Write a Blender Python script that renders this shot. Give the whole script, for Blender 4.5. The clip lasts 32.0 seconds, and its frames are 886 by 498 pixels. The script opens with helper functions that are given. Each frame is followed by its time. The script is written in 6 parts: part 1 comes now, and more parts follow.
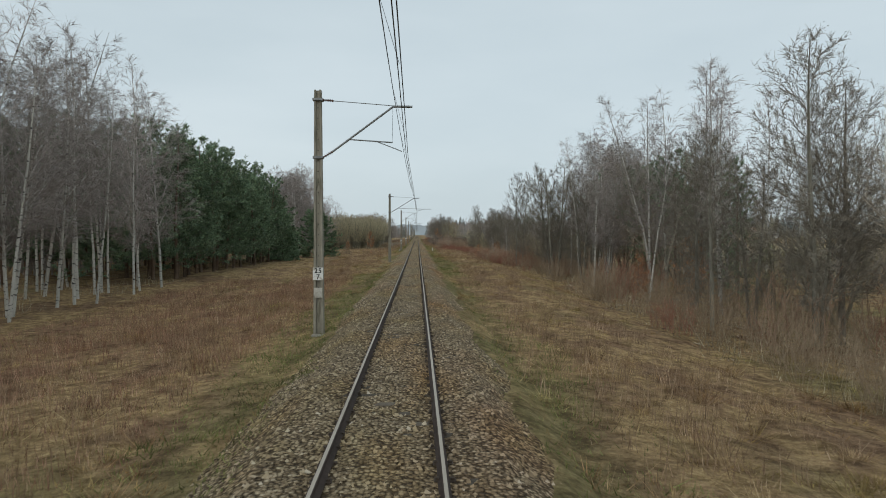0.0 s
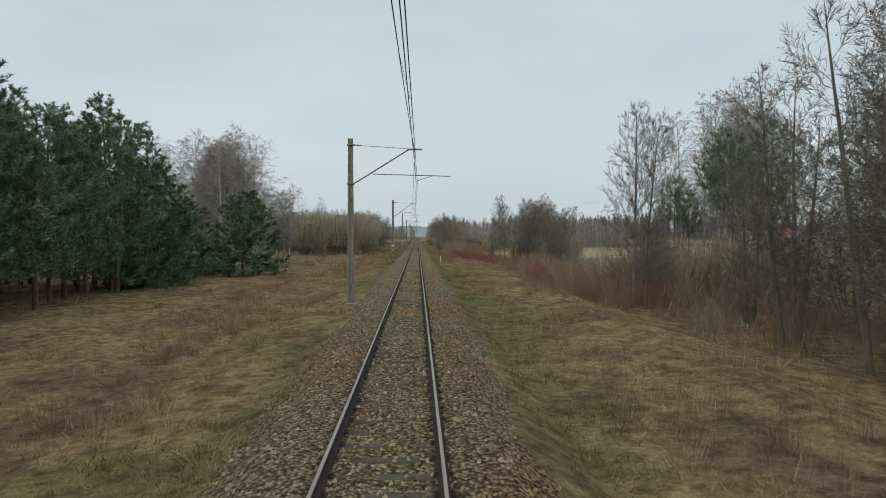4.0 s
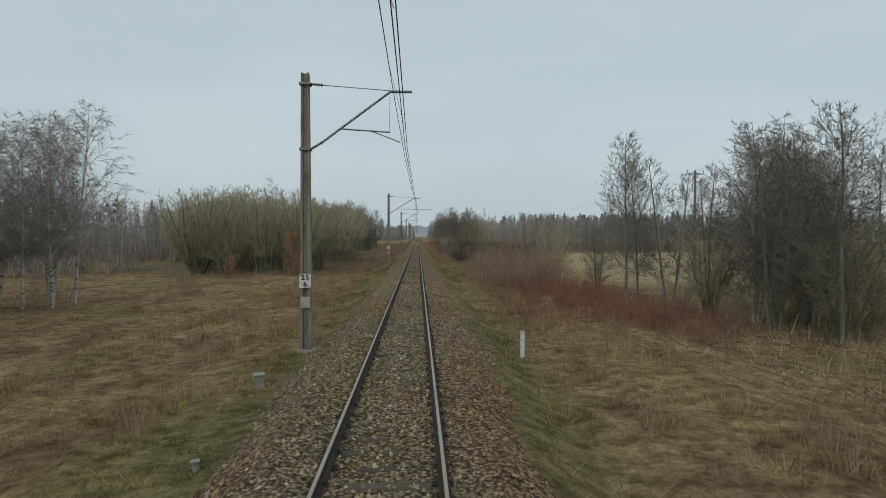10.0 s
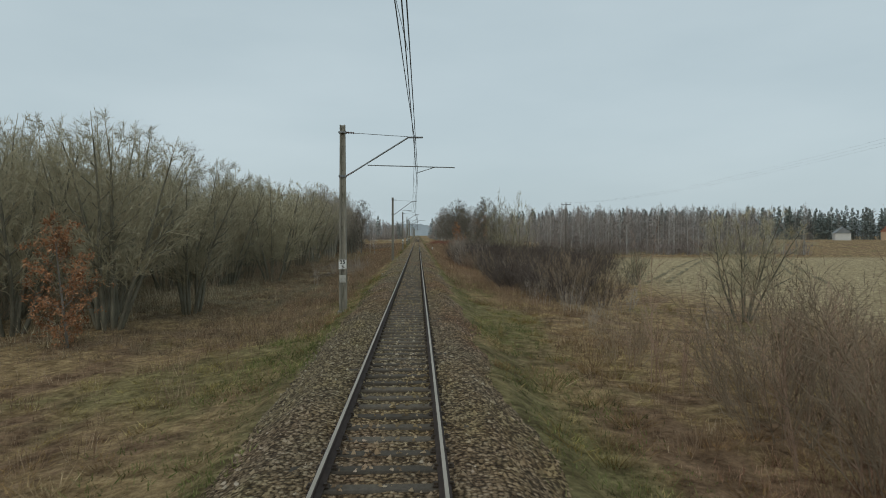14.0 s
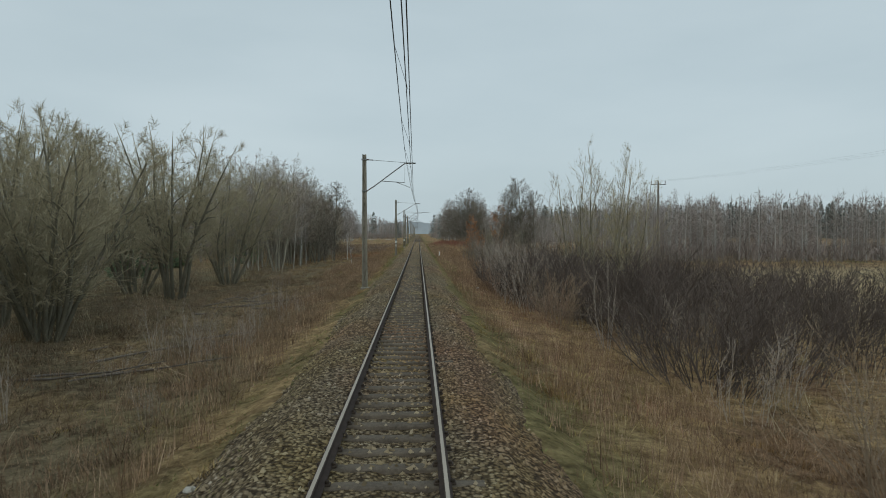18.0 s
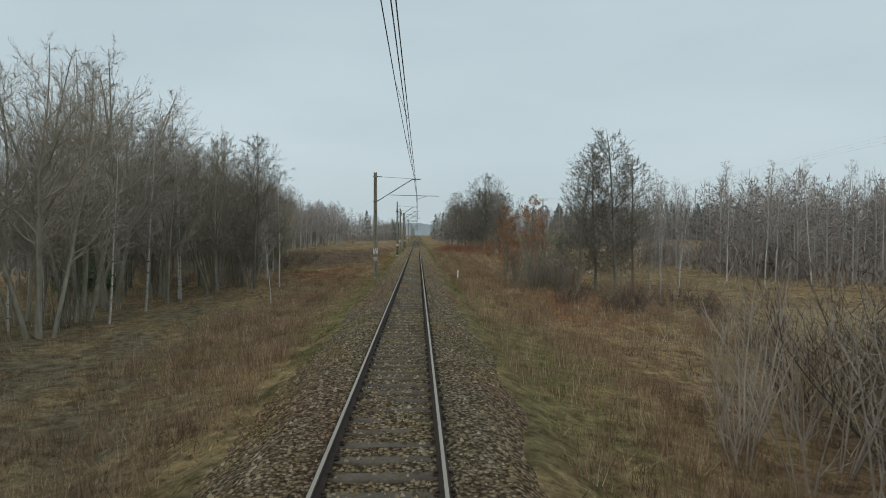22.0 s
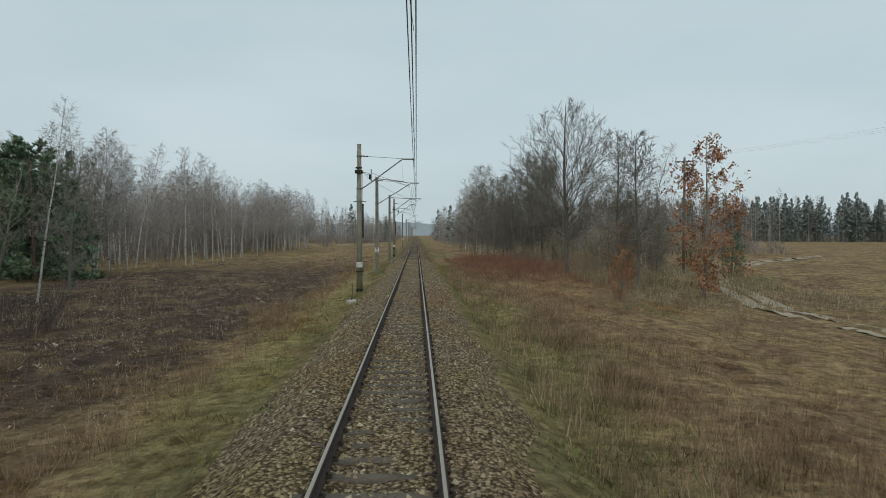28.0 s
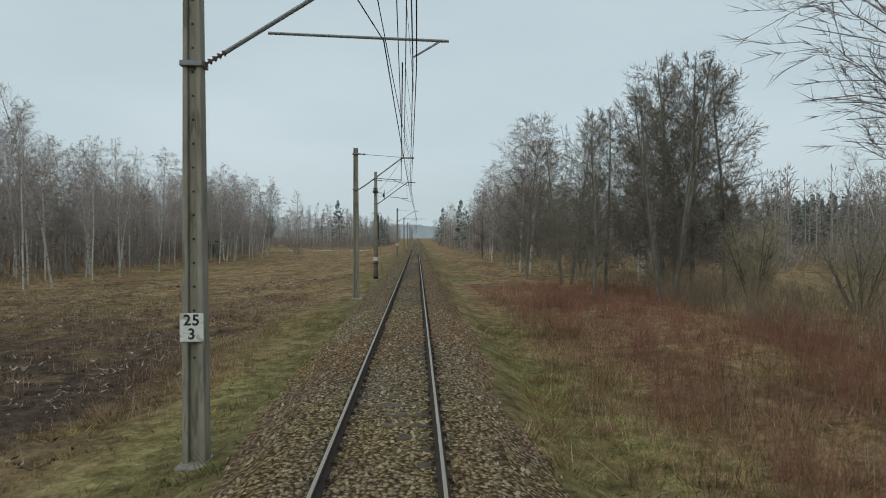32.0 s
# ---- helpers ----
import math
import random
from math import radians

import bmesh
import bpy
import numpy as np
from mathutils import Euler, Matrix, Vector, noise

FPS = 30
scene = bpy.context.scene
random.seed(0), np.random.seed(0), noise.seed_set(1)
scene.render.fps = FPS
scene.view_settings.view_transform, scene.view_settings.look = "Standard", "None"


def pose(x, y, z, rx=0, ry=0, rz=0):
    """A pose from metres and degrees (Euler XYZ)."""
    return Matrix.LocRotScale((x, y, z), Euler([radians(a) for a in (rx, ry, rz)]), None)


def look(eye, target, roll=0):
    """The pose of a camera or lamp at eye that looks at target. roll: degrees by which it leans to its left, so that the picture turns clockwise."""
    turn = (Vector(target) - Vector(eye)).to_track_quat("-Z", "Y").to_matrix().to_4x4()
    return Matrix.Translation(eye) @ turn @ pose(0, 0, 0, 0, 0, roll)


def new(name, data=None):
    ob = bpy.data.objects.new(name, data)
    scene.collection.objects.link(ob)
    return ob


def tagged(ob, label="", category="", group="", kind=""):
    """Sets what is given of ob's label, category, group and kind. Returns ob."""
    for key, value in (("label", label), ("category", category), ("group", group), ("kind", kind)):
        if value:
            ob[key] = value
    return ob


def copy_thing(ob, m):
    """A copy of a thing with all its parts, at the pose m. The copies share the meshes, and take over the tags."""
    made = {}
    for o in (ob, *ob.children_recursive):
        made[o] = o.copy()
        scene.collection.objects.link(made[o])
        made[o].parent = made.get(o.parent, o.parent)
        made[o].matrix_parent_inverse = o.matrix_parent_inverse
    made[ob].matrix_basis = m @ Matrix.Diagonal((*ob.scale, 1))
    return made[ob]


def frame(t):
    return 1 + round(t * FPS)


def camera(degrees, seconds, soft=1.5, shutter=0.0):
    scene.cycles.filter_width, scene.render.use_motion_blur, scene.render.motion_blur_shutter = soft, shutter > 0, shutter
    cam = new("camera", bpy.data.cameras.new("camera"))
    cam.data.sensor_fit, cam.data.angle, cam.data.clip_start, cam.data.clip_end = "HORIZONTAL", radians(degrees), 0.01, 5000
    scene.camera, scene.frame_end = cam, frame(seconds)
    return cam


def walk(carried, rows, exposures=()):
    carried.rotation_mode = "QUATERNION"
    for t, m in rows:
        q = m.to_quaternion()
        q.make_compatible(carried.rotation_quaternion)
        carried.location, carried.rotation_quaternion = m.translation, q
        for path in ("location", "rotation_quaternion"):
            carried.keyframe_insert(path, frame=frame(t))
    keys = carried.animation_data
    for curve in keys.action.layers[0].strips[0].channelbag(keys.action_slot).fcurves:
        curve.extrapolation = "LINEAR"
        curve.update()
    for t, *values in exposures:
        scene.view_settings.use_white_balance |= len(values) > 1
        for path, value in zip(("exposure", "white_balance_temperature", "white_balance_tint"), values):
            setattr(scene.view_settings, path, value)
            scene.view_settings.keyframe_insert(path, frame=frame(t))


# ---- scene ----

from functools import lru_cache

# ---------------------------------------------------------------- camera
# seconds, metres along the line, pitch, yaw; the cab runs on straight track
PATH = [
    (0, 0.0, -1.28, -2.15), (2, 25.83, -1.15, -2.10), (4, 51.71, -1.15, -2.14), (6, 77.61, -1.13, -2.14), (8, 103.52, -1.14, -2.14),
    (10, 129.38, -1.13, -2.12), (12, 155.14, -1.17, -2.13), (14, 180.82, -1.26, -2.10), (16, 206.47, -1.40, -2.06), (18, 232.16, -1.40, -2.07),
    (20, 257.94, -1.36, -2.11), (22, 283.80, -1.28, -2.11), (24, 309.70, -1.22, -2.13), (26, 335.51, -1.23, -2.20), (28, 361.17, -1.28, -2.23),
    (30, 386.67, -1.17, -2.22), (32, 411.99, -1.05, -2.18),
]
EYE_X, EYE_Z = 0.434, 2.84
cam = camera(66, 32.0, soft=0.95, shutter=0.08)
# the picture is a little brighter at first and turns cooler on the way
LOOK = [(0, 0.16, 6500, 10), (4, 0.12, 6500, 10), (8, -0.03, 6490, 9.5), (13, -0.09, 6350, 7), (18, -0.06, 6350, 7), (21, 0.0, 6370, 7.5), (28, 0.02, 6380, 7), (32, 0.05, 6390, 7.5)]
walk(cam, [(t, pose(EYE_X, y, EYE_Z, 90 + p, 0, w)) for t, y, p, w in PATH], LOOK)

# ---------------------------------------------------------------- world and light
SKY_STRENGTH = 0.10
SUN_UP, SUN_TURN = radians(38), radians(200)
world = bpy.data.worlds.new("overcast_sky")
scene.world = world
world.use_nodes = True
wn, wl = world.node_tree.nodes, world.node_tree.links
wn.clear()
w_out = wn.new("ShaderNodeOutputWorld")
w_bg = wn.new("ShaderNodeBackground")
w_sky = wn.new("ShaderNodeTexSky")
w_sky.sky_type, w_sky.sun_disc, w_sky.sun_elevation, w_sky.sun_rotation = "NISHITA", False, SUN_UP, SUN_TURN
w_sky.air_density, w_sky.dust_density, w_sky.ozone_density = 1.0, 3.0, 1.0
w_co = wn.new("ShaderNodeTexCoord")
w_map = wn.new("ShaderNodeMapping")
w_map.inputs["Scale"].default_value = (1.2, 1.2, 4.0)
w_noise = wn.new("ShaderNodeTexNoise")
w_noise.inputs["Scale"].default_value = 1.6
w_noise.inputs["Detail"].default_value = 5
w_ramp = wn.new("ShaderNodeValToRGB")
w_ramp.color_ramp.elements[0].position, w_ramp.color_ramp.elements[1].position = 0.3, 0.75
w_ramp.color_ramp.elements[0].color = (5.1, 6.0, 6.4, 1)
w_ramp.color_ramp.elements[1].color = (6.1, 6.95, 7.3, 1)
w_mix = wn.new("ShaderNodeMix")
w_mix.data_type = "RGBA"
w_mix.inputs["Factor"].default_value = 0.90
wl.new(w_co.outputs["Generated"], w_map.inputs["Vector"])
wl.new(w_map.outputs["Vector"], w_noise.inputs["Vector"])
wl.new(w_noise.outputs["Fac"], w_ramp.inputs["Fac"])
wl.new(w_sky.outputs["Color"], w_mix.inputs["A"])
wl.new(w_ramp.outputs["Color"], w_mix.inputs["B"])
wl.new(w_mix.outputs["Result"], w_bg.inputs["Color"])
w_bg.inputs["Strength"].default_value = SKY_STRENGTH
wl.new(w_bg.outputs["Background"], w_out.inputs["Surface"])

sun = new("sun", bpy.data.lights.new("sun", "SUN"))
sun.data.energy, sun.data.angle, sun.data.color = 0.5, radians(40), (1.0, 0.96, 0.9)
sun.matrix_world = look((0, 0, 60), (math.sin(SUN_TURN) * -10, math.cos(SUN_TURN) * -10 + 0, 60 - 10 * math.tan(SUN_UP)))
scene.view_settings.exposure = 0.0


# ---------------------------------------------------------------- materials
def tree_of(name):
    m = bpy.data.materials.new(name)
    m.use_nodes = True
    n, l = m.node_tree.nodes, m.node_tree.links
    return m, n, l, n["Principled BSDF"]


def ramp(n, stops):
    r = n.new("ShaderNodeValToRGB")
    e = r.color_ramp.elements
    while len(e) < len(stops):
        e.new(0.5)
    for k, (p, c) in enumerate(stops):
        e[k].position, e[k].color = p, (*c, 1)
    return r


def mixed(n, l, kind, f, a, b):
    m = n.new("ShaderNodeMix")
    m.data_type, m.blend_type = "RGBA", kind
    for key, v in (("Factor", f), ("A", a), ("B", b)):
        if hasattr(v, "is_output"):
            l.new(v, m.inputs[key])
        else:
            m.inputs[key].default_value = v if key == "Factor" else (*v, 1)
    return m.outputs["Result"]


def noise_out(n, l, co, scale, detail=4, rough=0.6, stretch=None):
    t = n.new("ShaderNodeTexNoise")
    t.inputs["Scale"].default_value, t.inputs["Detail"].default_value, t.inputs["Roughness"].default_value = scale, detail, rough
    if stretch:
        mp = n.new("ShaderNodeMapping")
        mp.inputs["Scale"].default_value = stretch
        l.new(co, mp.inputs["Vector"])
        co = mp.outputs["Vector"]
    l.new(co, t.inputs["Vector"])
    return t.outputs["Fac"]


def bump(n, l, height, strength, dist, base=None):
    b = n.new("ShaderNodeBump")
    b.inputs["Strength"].default_value, b.inputs["Distance"].default_value = strength, dist
    l.new(height, b.inputs["Height"])
    if base:
        l.new(base, b.inputs["Normal"])
    return b.outputs["Normal"]


def surface(name, dark, light, scale=8, rough=0.85, metal=0.0, relief=0.3, dist=0.01, stretch=None, vary=0.0, island=False, spot=None):
    """Grain between two colours at two scales, with relief; vary: how much each object or island differs."""
    m, n, l, b = tree_of(name)
    co = n.new("ShaderNodeTexCoord").outputs["Object"]
    f1 = noise_out(n, l, co, scale, 5, 0.65, stretch)
    f2 = noise_out(n, l, co, scale * 0.17, 3, 0.5)
    r = ramp(n, [(0.3, dark), (0.7, light)])
    mx = n.new("ShaderNodeMath")
    mx.operation = "MULTIPLY_ADD"
    l.new(f1, mx.inputs[0])
    mx.inputs[1].default_value = 0.6
    sc = n.new("ShaderNodeMath")
    sc.operation = "MULTIPLY"
    l.new(f2, sc.inputs[0])
    sc.inputs[1].default_value = 0.4
    l.new(sc.outputs[0], mx.inputs[2])
    l.new(mx.outputs[0], r.inputs["Fac"])
    col = r.outputs["Color"]
    if spot:
        sr = ramp(n, [(0.56, (0, 0, 0)), (0.62, (1, 1, 1))])
        l.new(noise_out(n, l, co, spot[1], 3, 0.6, spot[2]), sr.inputs["Fac"])
        col = mixed(n, l, "MIX", sr.outputs["Color"], col, spot[0])
    if vary:
        src = n.new("ShaderNodeNewGeometry").outputs["Random Per Island"] if island else n.new("ShaderNodeObjectInfo").outputs["Random"]
        vr = ramp(n, [(0.0, (1 - vary,) * 3), (1.0, (1 + vary,) * 3)])
        l.new(src, vr.inputs["Fac"])
        col = mixed(n, l, "MULTIPLY", 1.0, col, vr.outputs["Color"])
    l.new(col, b.inputs["Base Color"])
    b.inputs["Roughness"].default_value, b.inputs["Metallic"].default_value = rough, metal
    b.inputs["Specular IOR Level"].default_value = 0.3
    if relief:
        l.new(bump(n, l, f1, relief, dist), b.inputs["Normal"])
    return m


def blades(name, stops, rough=0.9, patches=False):
    """Stalks and leaves: a colour of its own for every island; patches: browner and mossier by stretches, as the turf beneath."""
    m, n, l, b = tree_of(name)
    r = ramp(n, stops)
    l.new(n.new("ShaderNodeNewGeometry").outputs["Random Per Island"], r.inputs["Fac"])
    co = n.new("ShaderNodeTexCoord").outputs["Object"]
    pr = ramp(n, [(0.34, (0.46, 0.43, 0.40)), (0.66, (1.42, 1.42, 1.38))])
    l.new(noise_out(n, l, co, 1.9 if patches else 0.8, 5), pr.inputs["Fac"])
    c = mixed(n, l, "MULTIPLY", 1.0, r.outputs["Color"], pr.outputs["Color"])
    if patches:
        k1 = ramp(n, [(0.46, (0, 0, 0)), (0.58, (0.85, 0.85, 0.85))])
        l.new(noise_out(n, l, co, 0.42, 5, 0.65, (1.0, 0.6, 1)), k1.inputs["Fac"])
        c = mixed(n, l, "MULTIPLY", k1.outputs["Color"], c, (0.68, 0.55, 0.47))
        k2 = ramp(n, [(0.50, (0, 0, 0)), (0.60, (0.8, 0.8, 0.8))])
        l.new(noise_out(n, l, co, 0.11, 4, 0.6, (1.3, 0.6, 1)), k2.inputs["Fac"])
        c = mixed(n, l, "MULTIPLY", k2.outputs["Color"], c, (0.80, 0.90, 0.58))
    l.new(c, b.inputs["Base Color"])
    b.inputs["Roughness"].default_value = rough
    b.inputs["Specular IOR Level"].default_value = 0.15
    return m


M_BIRCH = surface("birch_bark", (0.38, 0.36, 0.32), (0.64, 0.62, 0.565), 5, 0.8, relief=0.2, stretch=(1, 1, 0.3), vary=0.15, spot=((0.05, 0.045, 0.04), 3.0, (1, 1, 2.5)))
M_BIRCH_TWIG = surface("birch_twigs", (0.24, 0.207, 0.19), (0.47, 0.418, 0.385), 2, 0.9, relief=0, vary=0.2)
M_ALDER = surface("alder_bark", (0.10, 0.095, 0.075), (0.30, 0.285, 0.235), 6, 0.9, stretch=(1, 1, 0.3), vary=0.2)
M_ALDER_TWIG = surface("alder_twigs", (0.13, 0.116, 0.092), (0.285, 0.255, 0.205), 2, 0.9, relief=0, vary=0.25)
M_WILLOW = surface("willow_bark", (0.09, 0.084, 0.06), (0.26, 0.24, 0.175), 6, 0.9, stretch=(1, 1, 0.3), vary=0.2)
M_WILLOW_TWIG = surface("willow_twigs", (0.25, 0.22, 0.145), (0.50, 0.445, 0.30), 2, 0.9, relief=0, vary=0.2)
M_STEM = surface("grey_willow_bark", (0.17, 0.157, 0.12), (0.42, 0.39, 0.31), 5, 0.9, stretch=(1, 1, 0.3), vary=0.25)
M_STEM_TWIG = surface("grey_willow_twigs", (0.195, 0.166, 0.130), (0.42, 0.36, 0.285), 2, 0.9, relief=0, vary=0.25)
M_PINE = surface("pine_bark", (0.08, 0.055, 0.04), (0.22, 0.15, 0.10), 7, 0.9, stretch=(1, 1, 0.4), vary=0.2)
M_NEEDLE = blades("pine_needles", [(0.0, (0.10, 0.155, 0.115)), (0.6, (0.195, 0.28, 0.175)), (1.0, (0.32, 0.42, 0.24))])
M_RUST = blades("oak_leaves_rusty", [(0.0, (0.230, 0.109, 0.057)), (0.6, (0.414, 0.207, 0.109)), (1.0, (0.552, 0.322, 0.184))])
M_YELLOW = blades("willow_leaves_yellow", [(0.0, (0.20, 0.15, 0.05)), (1.0, (0.42, 0.34, 0.14))])
M_OAK = surface("oak_bark", (0.091, 0.082, 0.069), (0.273, 0.246, 0.209), 7, 0.9, stretch=(1, 1, 0.3), vary=0.15)
M_OAK_TWIG = surface("oak_twigs", (0.15, 0.134, 0.112), (0.33, 0.295, 0.25), 2, 0.9, relief=0, vary=0.2)
M_DARK_TWIG = surface("dark_shrub_twigs", (0.062, 0.049, 0.041), (0.175, 0.138, 0.114), 1.5, 0.9, relief=0, vary=0.25)
M_RED_TWIG = surface("red_shrub_twigs", (0.18, 0.080, 0.056), (0.40, 0.195, 0.135), 1.5, 0.9, relief=0, vary=0.25)
M_BROWN_TWIG = surface("brown_shrub_twigs", (0.195, 0.142, 0.094), (0.41, 0.318, 0.218), 1.5, 0.9, relief=0, vary=0.25)
M_PALE_TWIG = surface("pale_sapling_bark", (0.25, 0.207, 0.165), (0.48, 0.415, 0.345), 3, 0.85, relief=0, vary=0.2)
M_SAPLING = surface("brown_sapling_bark", (0.23, 0.145, 0.098), (0.45, 0.31, 0.22), 3, 0.85, relief=0, vary=0.2)
# far twigs carry a lightening for haze in their colour
M_FAR_TWIG = surface("hazed_wood_twigs", (0.22, 0.185, 0.165), (0.38, 0.325, 0.29), 0.3, 1.0, relief=0)
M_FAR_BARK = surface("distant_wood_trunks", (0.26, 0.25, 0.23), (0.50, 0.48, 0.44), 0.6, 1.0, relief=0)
# paler and greyer than near needles: distance haze put into the base colour
M_HAZED_PINE = blades("hazed_pine_needles", [(0.0, (0.15, 0.178, 0.174)), (1.0, (0.25, 0.285, 0.265))])

M_GRASS_DRY = blades("dry_grass_blades", [(0.0, (0.24, 0.168, 0.08)), (0.45, (0.395, 0.29, 0.142)), (1.0, (0.55, 0.43, 0.23))], patches=True)
M_GRASS_GREEN = blades("green_grass_blades", [(0.0, (0.085, 0.098, 0.032)), (0.5, (0.155, 0.175, 0.06)), (1.0, (0.29, 0.285, 0.12))])
M_GRASS_PALE = blades("pale_grass_blades", [(0.0, (0.245, 0.168, 0.095)), (0.5, (0.385, 0.285, 0.165)), (1.0, (0.52, 0.405, 0.25))], patches=True)
M_WEED = blades("brown_weed_stalks", [(0.0, (0.15, 0.098, 0.065)), (0.6, (0.33, 0.225, 0.148)), (1.0, (0.50, 0.38, 0.265))])
M_WEED_RED = blades("red_weed_stalks", [(0.0, (0.165, 0.086, 0.058)), (0.6, (0.31, 0.175, 0.12)), (1.0, (0.48, 0.315, 0.225))])
M_BRUSH = blades("undergrowth_stems", [(0.0, (0.17, 0.14, 0.092)), (0.6, (0.35, 0.295, 0.20)), (1.0, (0.58, 0.51, 0.37))])
M_DEADWOOD = blades("dead_brown_stalks", [(0.0, (0.10, 0.073, 0.047)), (0.6, (0.225, 0.168, 0.11)), (1.0, (0.40, 0.32, 0.225))])
M_LEAF_LITTER = blades("dead_leaves", [(0.0, (0.07, 0.052, 0.04)), (0.5, (0.22, 0.165, 0.125)), (0.8, (0.42, 0.345, 0.275)), (1.0, (0.58, 0.51, 0.43))])

M_CONCRETE = surface("pole_concrete", (0.175, 0.162, 0.128), (0.36, 0.335, 0.27), 9, 0.9, relief=0.4, dist=0.006, stretch=(1, 1, 0.12), vary=0.1, spot=((0.17, 0.16, 0.12), 5, (1, 1, 0.15)))
M_FOOTING = surface("footing_concrete", (0.20, 0.19, 0.16), (0.42, 0.40, 0.35), 7, 0.95, relief=0.6, dist=0.02)
M_STEEL = surface("galvanised_steel", (0.16, 0.17, 0.17), (0.30, 0.31, 0.31), 14, 0.55, 0.6, relief=0.1)
M_WIRE = surface("copper_wire_weathered", (0.05, 0.05, 0.048), (0.10, 0.10, 0.095), 4, 0.6, 0.4, relief=0)
M_INSULATOR = surface("brown_porcelain", (0.07, 0.035, 0.025), (0.13, 0.07, 0.05), 6, 0.25, relief=0)
M_SIGN = surface("white_enamel", (0.62, 0.62, 0.58), (0.80, 0.80, 0.77), 9, 0.5, relief=0, spot=((0.50, 0.47, 0.40), 6, (1, 1, 1)))
M_FADED = surface("faded_white_paint", (0.30, 0.285, 0.24), (0.58, 0.56, 0.50), 14, 0.9, relief=0.1, spot=((0.24, 0.225, 0.18), 9, (1, 1, 0.5)))
M_BLACK = surface("black_paint", (0.015, 0.015, 0.015), (0.035, 0.035, 0.035), 9, 0.6, relief=0)
M_RAIL_TOP = surface("polished_rail_head", (0.33, 0.285, 0.23), (0.47, 0.41, 0.335), 3, 0.55, 0.35, relief=0.05, stretch=(8, 0.2, 1))
M_RAIL = surface("rusty_rail_steel", (0.035, 0.026, 0.022), (0.085, 0.06, 0.048), 10, 0.85, 0.2, relief=0.3)
M_SLEEPER = surface("weathered_sleeper_concrete", (0.05, 0.041, 0.031), (0.145, 0.12, 0.09), 16, 0.95, relief=0.6, dist=0.01, vary=0.3)
M_CLIP = surface("rusty_fastening_steel", (0.045, 0.034, 0.026), (0.10, 0.075, 0.055), 20, 0.8, 0.3, relief=0.2)
M_WOOD_POLE = surface("weathered_pole_wood", (0.10, 0.085, 0.07), (0.24, 0.21, 0.18), 8, 0.9, stretch=(1, 1, 0.1))
M_HOUSE = surface("pale_render", (0.55, 0.53, 0.49), (0.70, 0.68, 0.64), 2, 0.9, relief=0.1)
M_ROOF = surface("red_roof_tiles", (0.32, 0.12, 0.08), (0.46, 0.20, 0.14), 6, 0.8, relief=0.3)
M_PEACH = surface("peach_render", (0.58, 0.40, 0.26), (0.70, 0.50, 0.34), 2, 0.9, relief=0.1)
M_SLATE = surface("grey_roof_sheet", (0.16, 0.17, 0.17), (0.27, 0.28, 0.28), 3, 0.7, relief=0.2)
M_GLASS = surface("dark_window_glass", (0.02, 0.025, 0.03), (0.05, 0.055, 0.06), 3, 0.1, relief=0)


